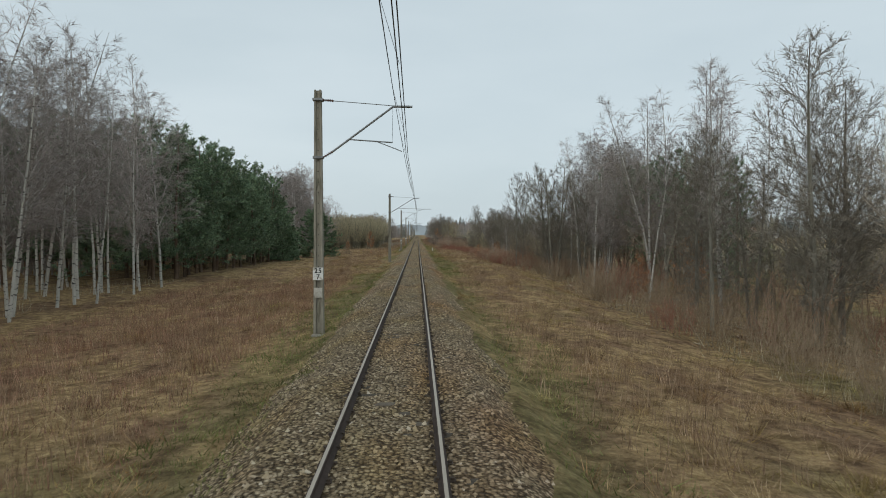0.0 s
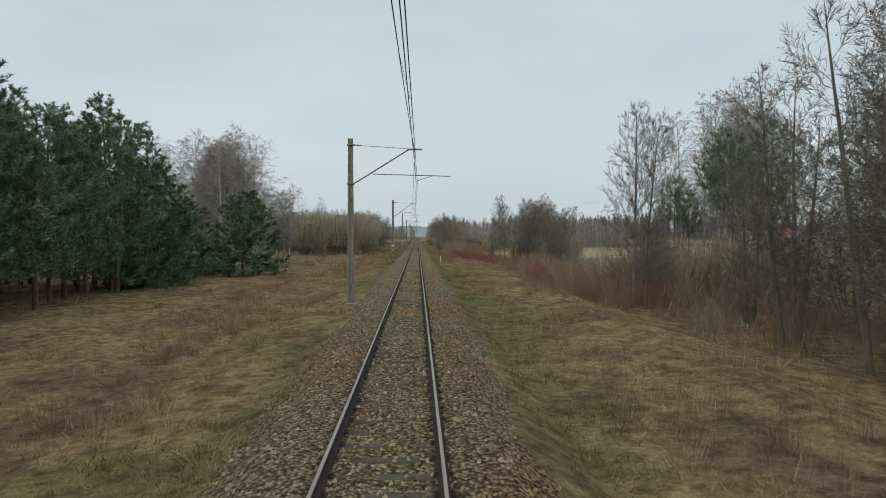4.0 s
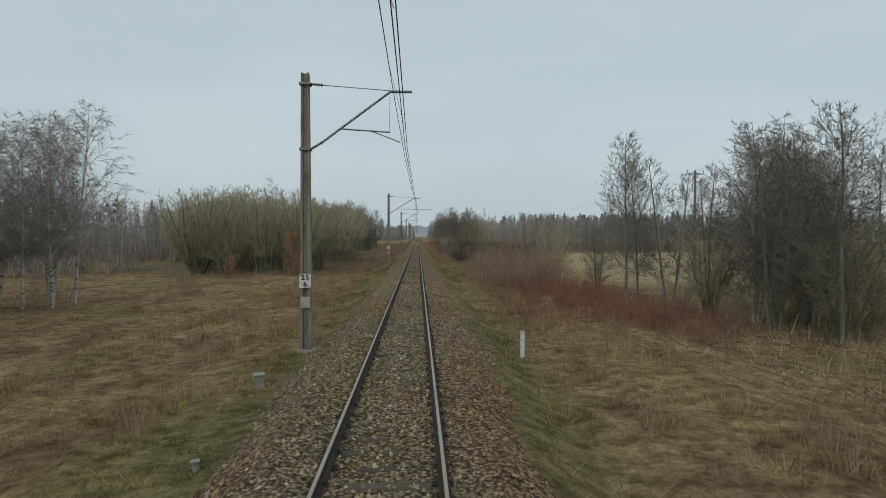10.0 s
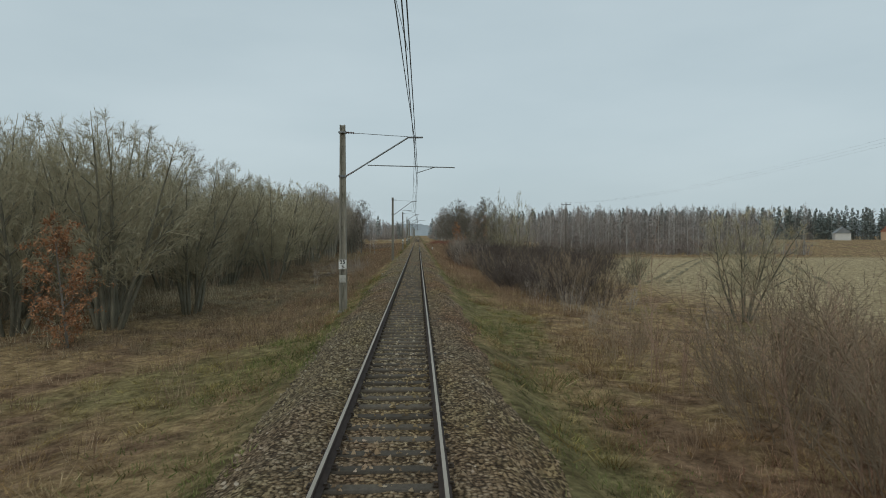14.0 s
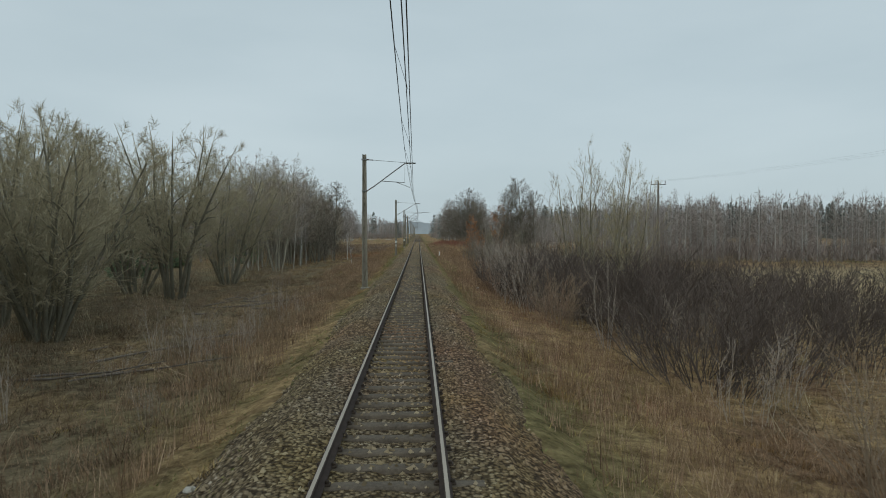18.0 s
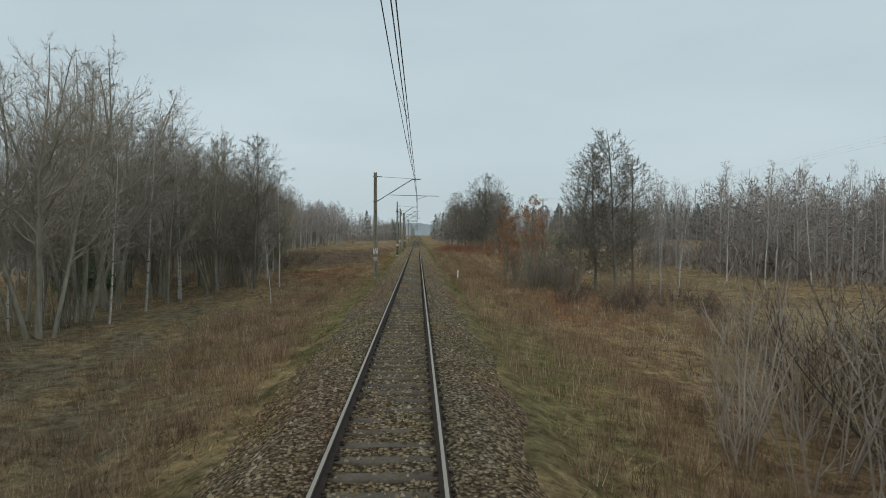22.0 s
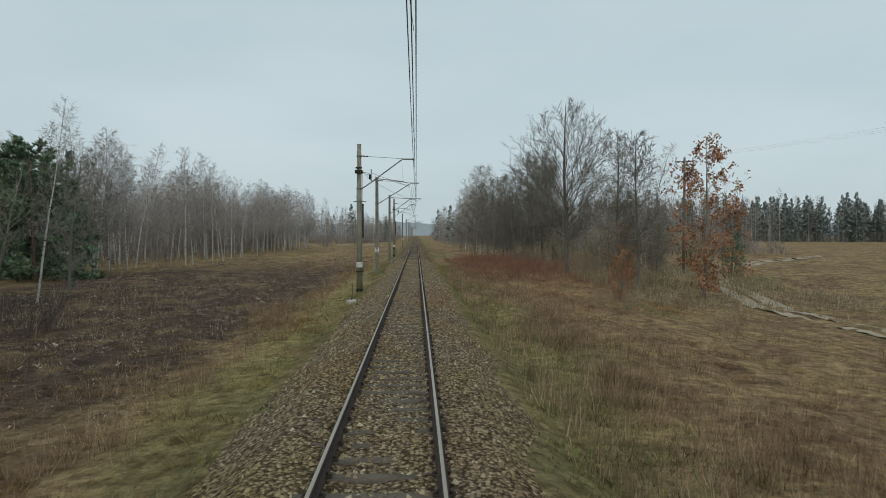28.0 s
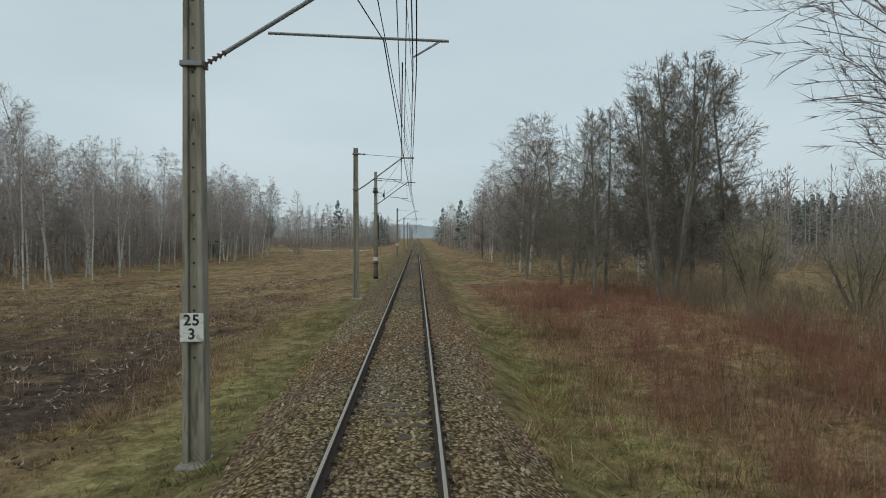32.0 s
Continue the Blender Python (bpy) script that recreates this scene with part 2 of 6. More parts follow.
def ballast_material():
    m, n, l, b = tree_of("ballast_stone")
    co = n.new("ShaderNodeTexCoord").outputs["Object"]
    v = n.new("ShaderNodeTexVoronoi")
    v.inputs["Scale"].default_value = 15.5
    l.new(co, v.inputs["Vector"])
    hue = ramp(n, [(0.0, (0.148, 0.105, 0.061)), (0.4, (0.27, 0.204, 0.124)), (0.75, (0.395, 0.308, 0.195)), (1.0, (0.51, 0.42, 0.288))])
    sp = n.new("ShaderNodeSeparateColor")
    l.new(v.outputs["Color"], sp.inputs["Color"])
    l.new(sp.outputs["Red"], hue.inputs["Fac"])
    rust = ramp(n, [(0.45, (0, 0, 0)), (0.68, (1, 1, 1))])
    sx = n.new("ShaderNodeSeparateXYZ")
    l.new(co, sx.inputs[0])
    east = n.new("ShaderNodeMapRange")
    for key, val in (("From Min", 0.5), ("From Max", 1.5), ("To Min", -0.03), ("To Max", 0.03)):
        east.inputs[key].default_value = val
    l.new(sx.outputs["X"], east.inputs["Value"])
    add = n.new("ShaderNodeMath")
    l.new(noise_out(n, l, co, 0.28, 4, 0.6, (1.0, 0.35, 1)), add.inputs[0])
    l.new(east.outputs[0], add.inputs[1])
    l.new(add.outputs[0], rust.inputs["Fac"])
    c = mixed(n, l, "MULTIPLY", rust.outputs["Color"], hue.outputs["Color"], (1.06, 0.84, 0.79))
    moss = ramp(n, [(0.44, (0, 0, 0)), (0.66, (0.8, 0.8, 0.8))])
    l.new(noise_out(n, l, co, 0.5, 4, 0.65, (1, 0.4, 1)), moss.inputs["Fac"])
    c = mixed(n, l, "MULTIPLY", moss.outputs["Color"], c, (1.02, 0.98, 0.70))
    # ballast is darker along a stretch about y = 270
    mid = n.new("ShaderNodeMath")
    mid.operation = "SUBTRACT"
    mid.inputs[1].default_value = 270
    l.new(sx.outputs["Y"], mid.inputs[0])
    away = n.new("ShaderNodeMath")
    away.operation = "ABSOLUTE"
    l.new(mid.outputs[0], away.inputs[0])
    darker_stretch = n.new("ShaderNodeMapRange")
    for key, val in (("From Min", 96), ("From Max", 66), ("To Min", 0.0), ("To Max", 0.9)):
        darker_stretch.inputs[key].default_value = val
    l.new(away.outputs[0], darker_stretch.inputs["Value"])
    c = mixed(n, l, "MULTIPLY", darker_stretch.outputs[0], c, (0.79, 0.80, 0.81))
    # crevice shade between the stones, multiplied into the colour
    gap = ramp(n, [(0.36, (1, 1, 1)), (0.65, (0.22, 0.20, 0.17))])
    l.new(v.outputs["Distance"], gap.inputs["Fac"])
    c = mixed(n, l, "MULTIPLY", 1.0, c, gap.outputs["Color"])
    l.new(c, b.inputs["Base Color"])
    b.inputs["Roughness"].default_value = 0.95
    b.inputs["Specular IOR Level"].default_value = 0.2
    inv = n.new("ShaderNodeMath")
    inv.operation = "SUBTRACT"
    inv.inputs[0].default_value = 1.0
    l.new(v.outputs["Distance"], inv.inputs[1])
    l.new(bump(n, l, inv.outputs[0], 1.0, 0.07), b.inputs["Normal"])
    return m


def stone_material():
    m, n, l, b = tree_of("loose_ballast_stones")
    r = ramp(n, [(0.0, (0.10, 0.076, 0.05)), (0.3, (0.22, 0.169, 0.104)), (0.7, (0.388, 0.306, 0.195)), (0.93, (0.445, 0.365, 0.256)), (1.0, (0.56, 0.49, 0.378))])
    l.new(n.new("ShaderNodeNewGeometry").outputs["Random Per Island"], r.inputs["Fac"])
    co = n.new("ShaderNodeTexCoord").outputs["Object"]
    rust = ramp(n, [(0.45, (0, 0, 0)), (0.68, (1, 1, 1))])
    sx = n.new("ShaderNodeSeparateXYZ")
    l.new(co, sx.inputs[0])
    east = n.new("ShaderNodeMapRange")
    for key, val in (("From Min", 0.5), ("From Max", 1.5), ("To Min", -0.03), ("To Max", 0.03)):
        east.inputs[key].default_value = val
    l.new(sx.outputs["X"], east.inputs["Value"])
    add = n.new("ShaderNodeMath")
    l.new(noise_out(n, l, co, 0.28, 4, 0.6, (1.0, 0.35, 1)), add.inputs[0])
    l.new(east.outputs[0], add.inputs[1])
    l.new(add.outputs[0], rust.inputs["Fac"])
    c = mixed(n, l, "MULTIPLY", rust.outputs["Color"], r.outputs["Color"], (1.06, 0.84, 0.79))
    moss = ramp(n, [(0.44, (0, 0, 0)), (0.66, (0.8, 0.8, 0.8))])
    l.new(noise_out(n, l, co, 0.5, 4, 0.65, (1, 0.4, 1)), moss.inputs["Fac"])
    c = mixed(n, l, "MULTIPLY", moss.outputs["Color"], c, (1.02, 0.98, 0.70))
    # loose stones get darker along the same stretch
    mid = n.new("ShaderNodeMath")
    mid.operation = "SUBTRACT"
    mid.inputs[1].default_value = 270
    l.new(sx.outputs["Y"], mid.inputs[0])
    away = n.new("ShaderNodeMath")
    away.operation = "ABSOLUTE"
    l.new(mid.outputs[0], away.inputs[0])
    darker_stretch = n.new("ShaderNodeMapRange")
    for key, val in (("From Min", 96), ("From Max", 66), ("To Min", 0.0), ("To Max", 0.9)):
        darker_stretch.inputs[key].default_value = val
    l.new(away.outputs[0], darker_stretch.inputs["Value"])
    c = mixed(n, l, "MULTIPLY", darker_stretch.outputs[0], c, (0.79, 0.80, 0.81))
    l.new(c, b.inputs["Base Color"])
    b.inputs["Roughness"].default_value = 0.95
    b.inputs["Specular IOR Level"].default_value = 0.2
    return m


def ground_material():
    """Matted dry grass, bare soil, moss and ploughed stubble by patches."""
    m, n, l, b = tree_of("dry_grassland")
    co = n.new("ShaderNodeTexCoord").outputs["Object"]
    sx = n.new("ShaderNodeSeparateXYZ")
    l.new(co, sx.inputs[0])

    def step(src, a, z, lo=0.0, hi=1.0):
        q = n.new("ShaderNodeMapRange")
        for key, val in (("From Min", a), ("From Max", z), ("To Min", lo), ("To Max", hi)):
            q.inputs[key].default_value = val
        l.new(src, q.inputs["Value"])
        return q.outputs[0]

    def calc(kind, a, z=None):
        q = n.new("ShaderNodeMath")
        q.operation = kind
        for k, val in ((0, a), (1, z)):
            if hasattr(val, "is_output"):
                l.new(val, q.inputs[k])
            elif val is not None:
                q.inputs[k].default_value = val
        return q.outputs[0]
    X, Y = sx.outputs["X"], sx.outputs["Y"]
    away = calc("ABSOLUTE", X)
    fine = noise_out(n, l, co, 6.0, 6, 0.78)
    tuft = noise_out(n, l, co, 1.9, 4, 0.7)
    mid = noise_out(n, l, co, 0.42, 5, 0.65, (1.0, 0.6, 1))
    big = noise_out(n, l, co, 0.11, 4, 0.6, (1.3, 0.6, 1))
    straw = ramp(n, [(0.28, (0.20, 0.13, 0.064)), (0.5, (0.335, 0.232, 0.118)), (0.72, (0.49, 0.365, 0.20))])
    l.new(fine, straw.inputs["Fac"])
    brown = ramp(n, [(0.3, (0.14, 0.088, 0.052)), (0.7, (0.31, 0.20, 0.118))])
    l.new(fine, brown.inputs["Fac"])
    moss = ramp(n, [(0.3, (0.125, 0.105, 0.045)), (0.75, (0.34, 0.28, 0.13))])
    l.new(fine, moss.inputs["Fac"])
    k1 = ramp(n, [(0.46, (0, 0, 0)), (0.58, (1, 1, 1))])
    l.new(mid, k1.inputs["Fac"])
    c = mixed(n, l, "MIX", k1.outputs["Color"], straw.outputs["Color"], brown.outputs["Color"])
    k2 = ramp(n, [(0.50, (0, 0, 0)), (0.60, (0.9, 0.9, 0.9))])
    shift = calc("ADD", big, step(away, 3.2, 8.0, 0.045, -0.06))
    l.new(shift, k2.inputs["Fac"])
    c = mixed(n, l, "MIX", k2.outputs["Color"], c, moss.outputs["Color"])
    m1 = calc("MULTIPLY", calc("MULTIPLY", step(away, 2.2, 2.8), step(away, 6.5, 4.4)), calc("MULTIPLY", step(Y, 366, 384), step(Y, 446, 428)))
    m1 = calc("MULTIPLY", m1, step(mid, 0.40, 0.56, 0.25, 0.95))
    sunny = ramp(n, [(0.3, (0.183, 0.153, 0.059)), (0.72, (0.496, 0.431, 0.189))])
    l.new(fine, sunny.inputs["Fac"])
    c = mixed(n, l, "MIX", m1, c, sunny.outputs["Color"])
    k3 = calc("MULTIPLY", step(away, 4.4, 3.2), step(mid, 0.40, 0.56, 0.1, 0.75))
    sod = ramp(n, [(0.3, (0.10, 0.088, 0.04)), (0.55, (0.19, 0.165, 0.075)), (0.75, (0.33, 0.285, 0.135))])
    l.new(fine, sod.inputs["Fac"])
    c = mixed(n, l, "MIX", k3, c, sod.outputs["Color"])
    # dark meadow strewn with dead leaves
    d1 = calc("MULTIPLY", step(X, -5.2, -7.2), calc("MULTIPLY", step(X, -36, -30), calc("MULTIPLY", step(Y, 366, 382), step(Y, 462, 436))))
    soil = ramp(n, [(0.35, (0.06, 0.042, 0.032)), (0.6, (0.125, 0.088, 0.066)), (0.8, (0.24, 0.185, 0.145))])
    l.new(fine, soil.inputs["Fac"])
    d1 = calc("MULTIPLY", d1, step(mid, 0.34, 0.50, 0.35, 1.0))
    c = mixed(n, l, "MIX", d1, c, soil.outputs["Color"])
    # duller brown ground on the west side, from y 206 to 350
    d2 = calc("MULTIPLY", calc("MULTIPLY", step(X, -3.8, -5.5), step(X, -52, -42)), calc("MULTIPLY", step(Y, 206, 226), step(Y, 350, 322)))
    d2 = calc("MULTIPLY", d2, step(mid, 0.36, 0.54, 0.4, 0.95))
    dull_brown = ramp(n, [(0.3, (0.087, 0.075, 0.048)), (0.7, (0.275, 0.225, 0.138))])
    l.new(fine, dull_brown.inputs["Fac"])
    c = mixed(n, l, "MIX", d2, c, dull_brown.outputs["Color"])
    # green winter crop, then stubble beyond the thicket
    g = calc("MULTIPLY", step(X, 20, 24), calc("MULTIPLY", step(Y, 96, 108), step(Y, 196, 190)))
    crop = ramp(n, [(0.3, (0.18, 0.152, 0.075)), (0.7, (0.29, 0.24, 0.125))])
    l.new(noise_out(n, l, co, 1.0, 5, 0.7, (0.3, 1.5, 1)), crop.inputs["Fac"])
    c = mixed(n, l, "MIX", g, c, crop.outputs["Color"])
    f = calc("MULTIPLY", step(X, 19, 26), calc("MULTIPLY", step(Y, 188, 198), step(Y, 338, 322)))
    stub = ramp(n, [(0.3, (0.37, 0.29, 0.165)), (0.7, (0.47, 0.375, 0.225))])
    l.new(noise_out(n, l, co, 1.2, 5, 0.7, (0.25, 1.5, 1)), stub.inputs["Fac"])
    c = mixed(n, l, "MIX", f, c, stub.outputs["Color"])
    tr = ramp(n, [(0.36, (0.50, 0.47, 0.44)), (0.62, (1.3, 1.3, 1.3))])
    l.new(tuft, tr.inputs["Fac"])
    c = mixed(n, l, "MULTIPLY", 0.95, c, tr.outputs["Color"])
    l.new(c, b.inputs["Base Color"])
    b.inputs["Roughness"].default_value = 1.0
    b.inputs["Specular IOR Level"].default_value = 0.1
    l.new(bump(n, l, tuft, 0.9, 0.3, bump(n, l, fine, 0.8, 0.10)), b.inputs["Normal"])
    return m


M_BALLAST, M_STONE, M_GROUND = ballast_material(), stone_material(), ground_material()
M_PALE_SAND = surface("pale_road_sand", (0.34, 0.31, 0.26), (0.52, 0.48, 0.42), 1.5, 1.0, relief=0.3, dist=0.03)
M_RUT = surface("rut_soil", (0.13, 0.105, 0.055), (0.25, 0.20, 0.11), 2, 1.0, relief=0.4, dist=0.03)
M_SAND = surface("sandy_track", (0.30, 0.245, 0.17), (0.50, 0.42, 0.31), 3, 1.0, relief=0.4, dist=0.03)


# ---------------------------------------------------------------- mesh helpers
def mesh_of(name, verts, faces, mat):
    """A mesh from arrays of verts and of faces that all have the same number of corners."""
    me = bpy.data.meshes.new(name)
    verts, faces = np.asarray(verts, dtype=np.float32), np.asarray(faces, dtype=np.int32)
    k = faces.shape[1]
    me.vertices.add(len(verts))
    me.vertices.foreach_set("co", verts.ravel())
    me.loops.add(faces.size)
    me.loops.foreach_set("vertex_index", faces.ravel())
    me.polygons.add(len(faces))
    me.polygons.foreach_set("loop_start", np.arange(0, faces.size, k, dtype=np.int32))
    me.update(calc_edges=True)
    me.materials.append(mat)
    return me


def bm_mesh(name, bm, mat, smooth=False):
    me = bpy.data.meshes.new(name)
    bmesh.ops.recalc_face_normals(bm, faces=bm.faces[:])
    bm.to_mesh(me)
    bm.free()
    me.materials.append(mat)
    if smooth:
        for p in me.polygons:
            p.use_smooth = True
    return me


def part(name, data, parent, label=""):
    ob = new(name, data)
    ob.parent = parent
    return tagged(ob, label)


def box(bm, cx, cy, cz, sx, sy, sz, bevel=0.0):
    r = bmesh.ops.create_cube(bm, size=1, matrix=Matrix.Translation((cx, cy, cz)) @ Matrix.Diagonal((sx, sy, sz, 1)))
    if bevel:
        bmesh.ops.bevel(bm, geom=list({e for v in r["verts"] for e in v.link_edges}), offset=bevel, segments=1, affect="EDGES")


def rod(bm, a, b, r, sides=8, r2=None):
    a, b = Vector(a), Vector(b)
    d = b - a
    bmesh.ops.create_cone(bm, segments=sides, radius1=r, radius2=r if r2 is None else r2, depth=d.length, cap_ends=True,
                          matrix=Matrix.Translation((a + b) / 2) @ d.to_track_quat("Z", "Y").to_matrix().to_4x4())


def tubes(P, Q, R0, R1, n):
    """Tapered n-sided tubes, one for each row."""
    P, Q, R0, R1 = (np.asarray(v, dtype=float) for v in (P, Q, R0, R1))
    d = Q - P
    d /= np.linalg.norm(d, axis=1)[:, None] + 1e-9
    ref = np.where(np.abs(d[:, 2:3]) > 0.9, [[1.0, 0, 0]], [[0, 0, 1.0]])
    u = np.cross(d, ref)
    u /= np.linalg.norm(u, axis=1)[:, None] + 1e-9
    w = np.cross(d, u)
    a = np.arange(n) * 2 * np.pi / n
    ring = u[:, None] * np.cos(a)[None, :, None] + w[:, None] * np.sin(a)[None, :, None]
    v = np.concatenate([P[:, None] + ring * R0[:, None, None], Q[:, None] + ring * R1[:, None, None]], axis=1)
    k = np.arange(n)
    q = np.stack([k, (k + 1) % n, (k + 1) % n + n, k + n], axis=1)
    f = (np.arange(len(P)) * 2 * n)[:, None, None] + q[None]
    return v.reshape(-1, 3), f.reshape(-1, 4)


def polytube(pts, r, n):
    """One unbroken tube along points."""
    pts = np.asarray(pts, dtype=float)
    d = np.gradient(pts, axis=0)
    d /= np.linalg.norm(d, axis=1)[:, None]
    ref = np.where(np.abs(d[:, 2:3]) > 0.9, [[1.0, 0, 0]], [[0, 0, 1.0]])
    u = np.cross(d, ref)
    u /= np.linalg.norm(u, axis=1)[:, None]
    w = np.cross(d, u)
    a = np.arange(n) * 2 * np.pi / n
    v = pts[:, None] + r * (u[:, None] * np.cos(a)[None, :, None] + w[:, None] * np.sin(a)[None, :, None])
    k = np.arange(n)
    q = np.stack([k, (k + 1) % n, (k + 1) % n + n, k + n], axis=1)
    f = (np.arange(len(pts) - 1) * n)[:, None, None] + q[None]
    return v.reshape(-1, 3), f.reshape(-1, 4)


def as_tris(f):
    return np.concatenate([f[:, :3], f[:, [0, 2, 3]]])


def slivers(P, Q, W, rng):
    """One thin tapering triangle for each row, turned at random."""
    P, Q = np.asarray(P, dtype=float), np.asarray(Q, dtype=float)
    d = Q - P
    s = np.cross(d, rng.normal(size=d.shape))
    s *= (np.asarray(W, dtype=float) / (np.linalg.norm(s, axis=1) + 1e-9))[:, None] * 0.5
    v = np.stack([P - s, P + s, Q], axis=1).reshape(-1, 3)
    return v, np.arange(len(v)).reshape(-1, 3)


def ribbons(P, Q, W0, W1, rng):
    """One flat tapering strip of two triangles for each row: stems too thin to show their roundness."""
    P, Q = np.asarray(P, dtype=float), np.asarray(Q, dtype=float)
    d = Q - P
    s = np.cross(d, rng.normal(size=d.shape))
    s /= np.linalg.norm(s, axis=1)[:, None] + 1e-9
    a, b = s * np.asarray(W0)[:, None], s * np.asarray(W1)[:, None]
    v = np.stack([P - a, P + a, Q + b, Q - b], axis=1).reshape(-1, 3)
    f = np.arange(len(v)).reshape(-1, 4)
    return v, f


# ---------------------------------------------------------------- terrain
LEFT_X = [3.6, 6.0, 8.5, 13.0, 22.0, 60.0]
LEFT = {-60: (-.9, -1.1, -1.3, -1.5, -1.7, -1.7), 25: (-.9, -1.1, -1.3, -1.5, -1.7, -1.7), 80: (-.85, -1.0, -1.1, -1.2, -1.3, -1.3), 130: (-.85, -1.1, -1.2, -1.4, -1.6, -1.6),
        175: (-.9, -1.2, -1.4, -1.7, -1.9, -2.0), 215: (-1.0, -1.5, -1.7, -1.8, -1.9, -2.0), 300: (-1.0, -1.5, -1.7, -1.8, -2.0, -2.1),
        340: (-.95, -1.2, -1.3, -1.5, -2.2, -2.3), 385: (-.9, -1.1, -1.2, -1.4, -1.7, -1.8), 430: (-.85, -1.0, -1.1, -1.3, -1.5, -1.6), 650: (-.8, -.9, -1.0, -1.0, -1.0, -1.2)}
RIGHT = {-60: (-.95, -1.1, -1.4, -2.2, -2.8, -2.8), 25: (-.95, -1.1, -1.4, -2.2, -2.8, -2.8), 70: (-.95, -.85, -.6, -1.5, -1.9, -2.0), 110: (-.95, -.85, -.75, -1.9, -2.2, -2.2),
         150: (-1.05, -1.05, -1.0, -1.8, -2.1, -2.0), 205: (-1.0, -1.15, -1.2, -1.7, -1.8, -1.8), 250: (-1.0, -1.4, -1.8, -2.1, -2.2, -2.0), 290: (-1.0, -1.4, -1.9, -2.2, -2.4, -2.2),
         340: (-1.05, -1.3, -1.6, -2.2, -2.8, -2.5), 385: (-1.0, -1.05, -1.1, -1.6, -2.4, -2.4), 408: (-.98, -1.0, -.95, -1.2, -2.35, -2.0), 425: (-.95, -.9, -.7, -.7, -1.1, -1.4), 650: (-.9, -.9, -.8, -.9, -1.0, -1.2)}


def ground_z(x, y):
    """Height of the ground, for arrays."""
    x, y = np.broadcast_arrays(np.asarray(x, dtype=float), np.asarray(y, dtype=float))
    out = np.zeros(x.shape)
    for table, side in ((LEFT, -1), (RIGHT, 1)):
        ks = sorted(table)
        cols = [np.interp(y, ks, [table[k][j] for k in ks]) for j in range(6)]
        d = np.maximum(x * side, 0)
        z = cols[0].copy()
        for j in range(5):
            t = np.clip((d - LEFT_X[j]) / (LEFT_X[j + 1] - LEFT_X[j]), 0, 1)
            z = z + (cols[j + 1] - cols[j]) * t
        out = np.where(x * side > 0, z, out)
    near = np.clip((np.abs(x) - 2.2) / 5, 0, 1)
    rough = (0.10 * np.sin(x * 0.9 + 1.3 * np.sin(y * 0.31)) * np.sin(y * 0.47 + x * 0.2) + 0.06 * np.sin(x * 2.1 + y * 1.3) * np.sin(y * 1.9 - x)
             + 0.035 * np.sin(x * 5.1 - y * 2.3) * np.sin(y * 4.7 + 2 * x))
    flat = np.clip((np.abs(x) - 2.4) / 1.2, 0, 1)
    out = np.where(np.abs(x) < 3.6, -0.85 + (out + 0.85) * flat, out)
    out = out + rough * near
    a = np.abs(x)
    edge = np.where(x > 0, 2.2, 2.5) + 0.22 * np.sin(y * 0.33 + x) + 0.14 * np.sin(y * 0.9 + 1 - x)
    shoulder = -0.165 - (a - 1.6) * 0.52 - 0.06 + 0.14 * np.clip((a - edge) / 0.35, 0, 1)
    return np.where((a > 1.7) & (a < 3.6), np.maximum(out, shoulder), out)


def gz(x, y):
    return float(ground_z(x, y))


def build_ground():
    xs = np.concatenate([[-2600, -1200, -500, -250, -140, -90], np.arange(-70, -30, 4), np.arange(-30, -14, 1.5), np.arange(-14, -4, 0.5), np.arange(-4, 4, 0.2), np.arange(4, 14, 0.5), np.arange(14, 30, 1.5),
                         np.arange(30, 70, 4), [75, 95, 140, 250, 500, 1200, 2600]])
    ys = np.concatenate([[-900, -300, -120, -60], np.arange(-30, 0, 1.0), np.arange(0, 430, 0.85), np.arange(430, 520, 1.0), np.arange(520, 700, 6), [720, 780, 900, 1100, 1500, 2200, 3200]])
    X, Y = np.meshgrid(xs, ys)
    v = np.stack([X, Y, ground_z(X, Y)], axis=-1).reshape(-1, 3)
    nx = len(xs)
    i, j = np.meshgrid(np.arange(nx - 1), np.arange(len(ys) - 1))
    a = (j * nx + i).ravel()
    me = mesh_of("ground", v, np.stack([a, a + 1, a + nx + 1, a + nx], axis=1), M_GROUND)
    for p in me.polygons:
        p.use_smooth = True
    return tagged(new("ground", me), "uneven verge of matted dry grass, moss and brown weeds", "ground", kind="structure")


build_ground()


# ---------------------------------------------------------------- skeletons of trees
DENSITY = [1.0]


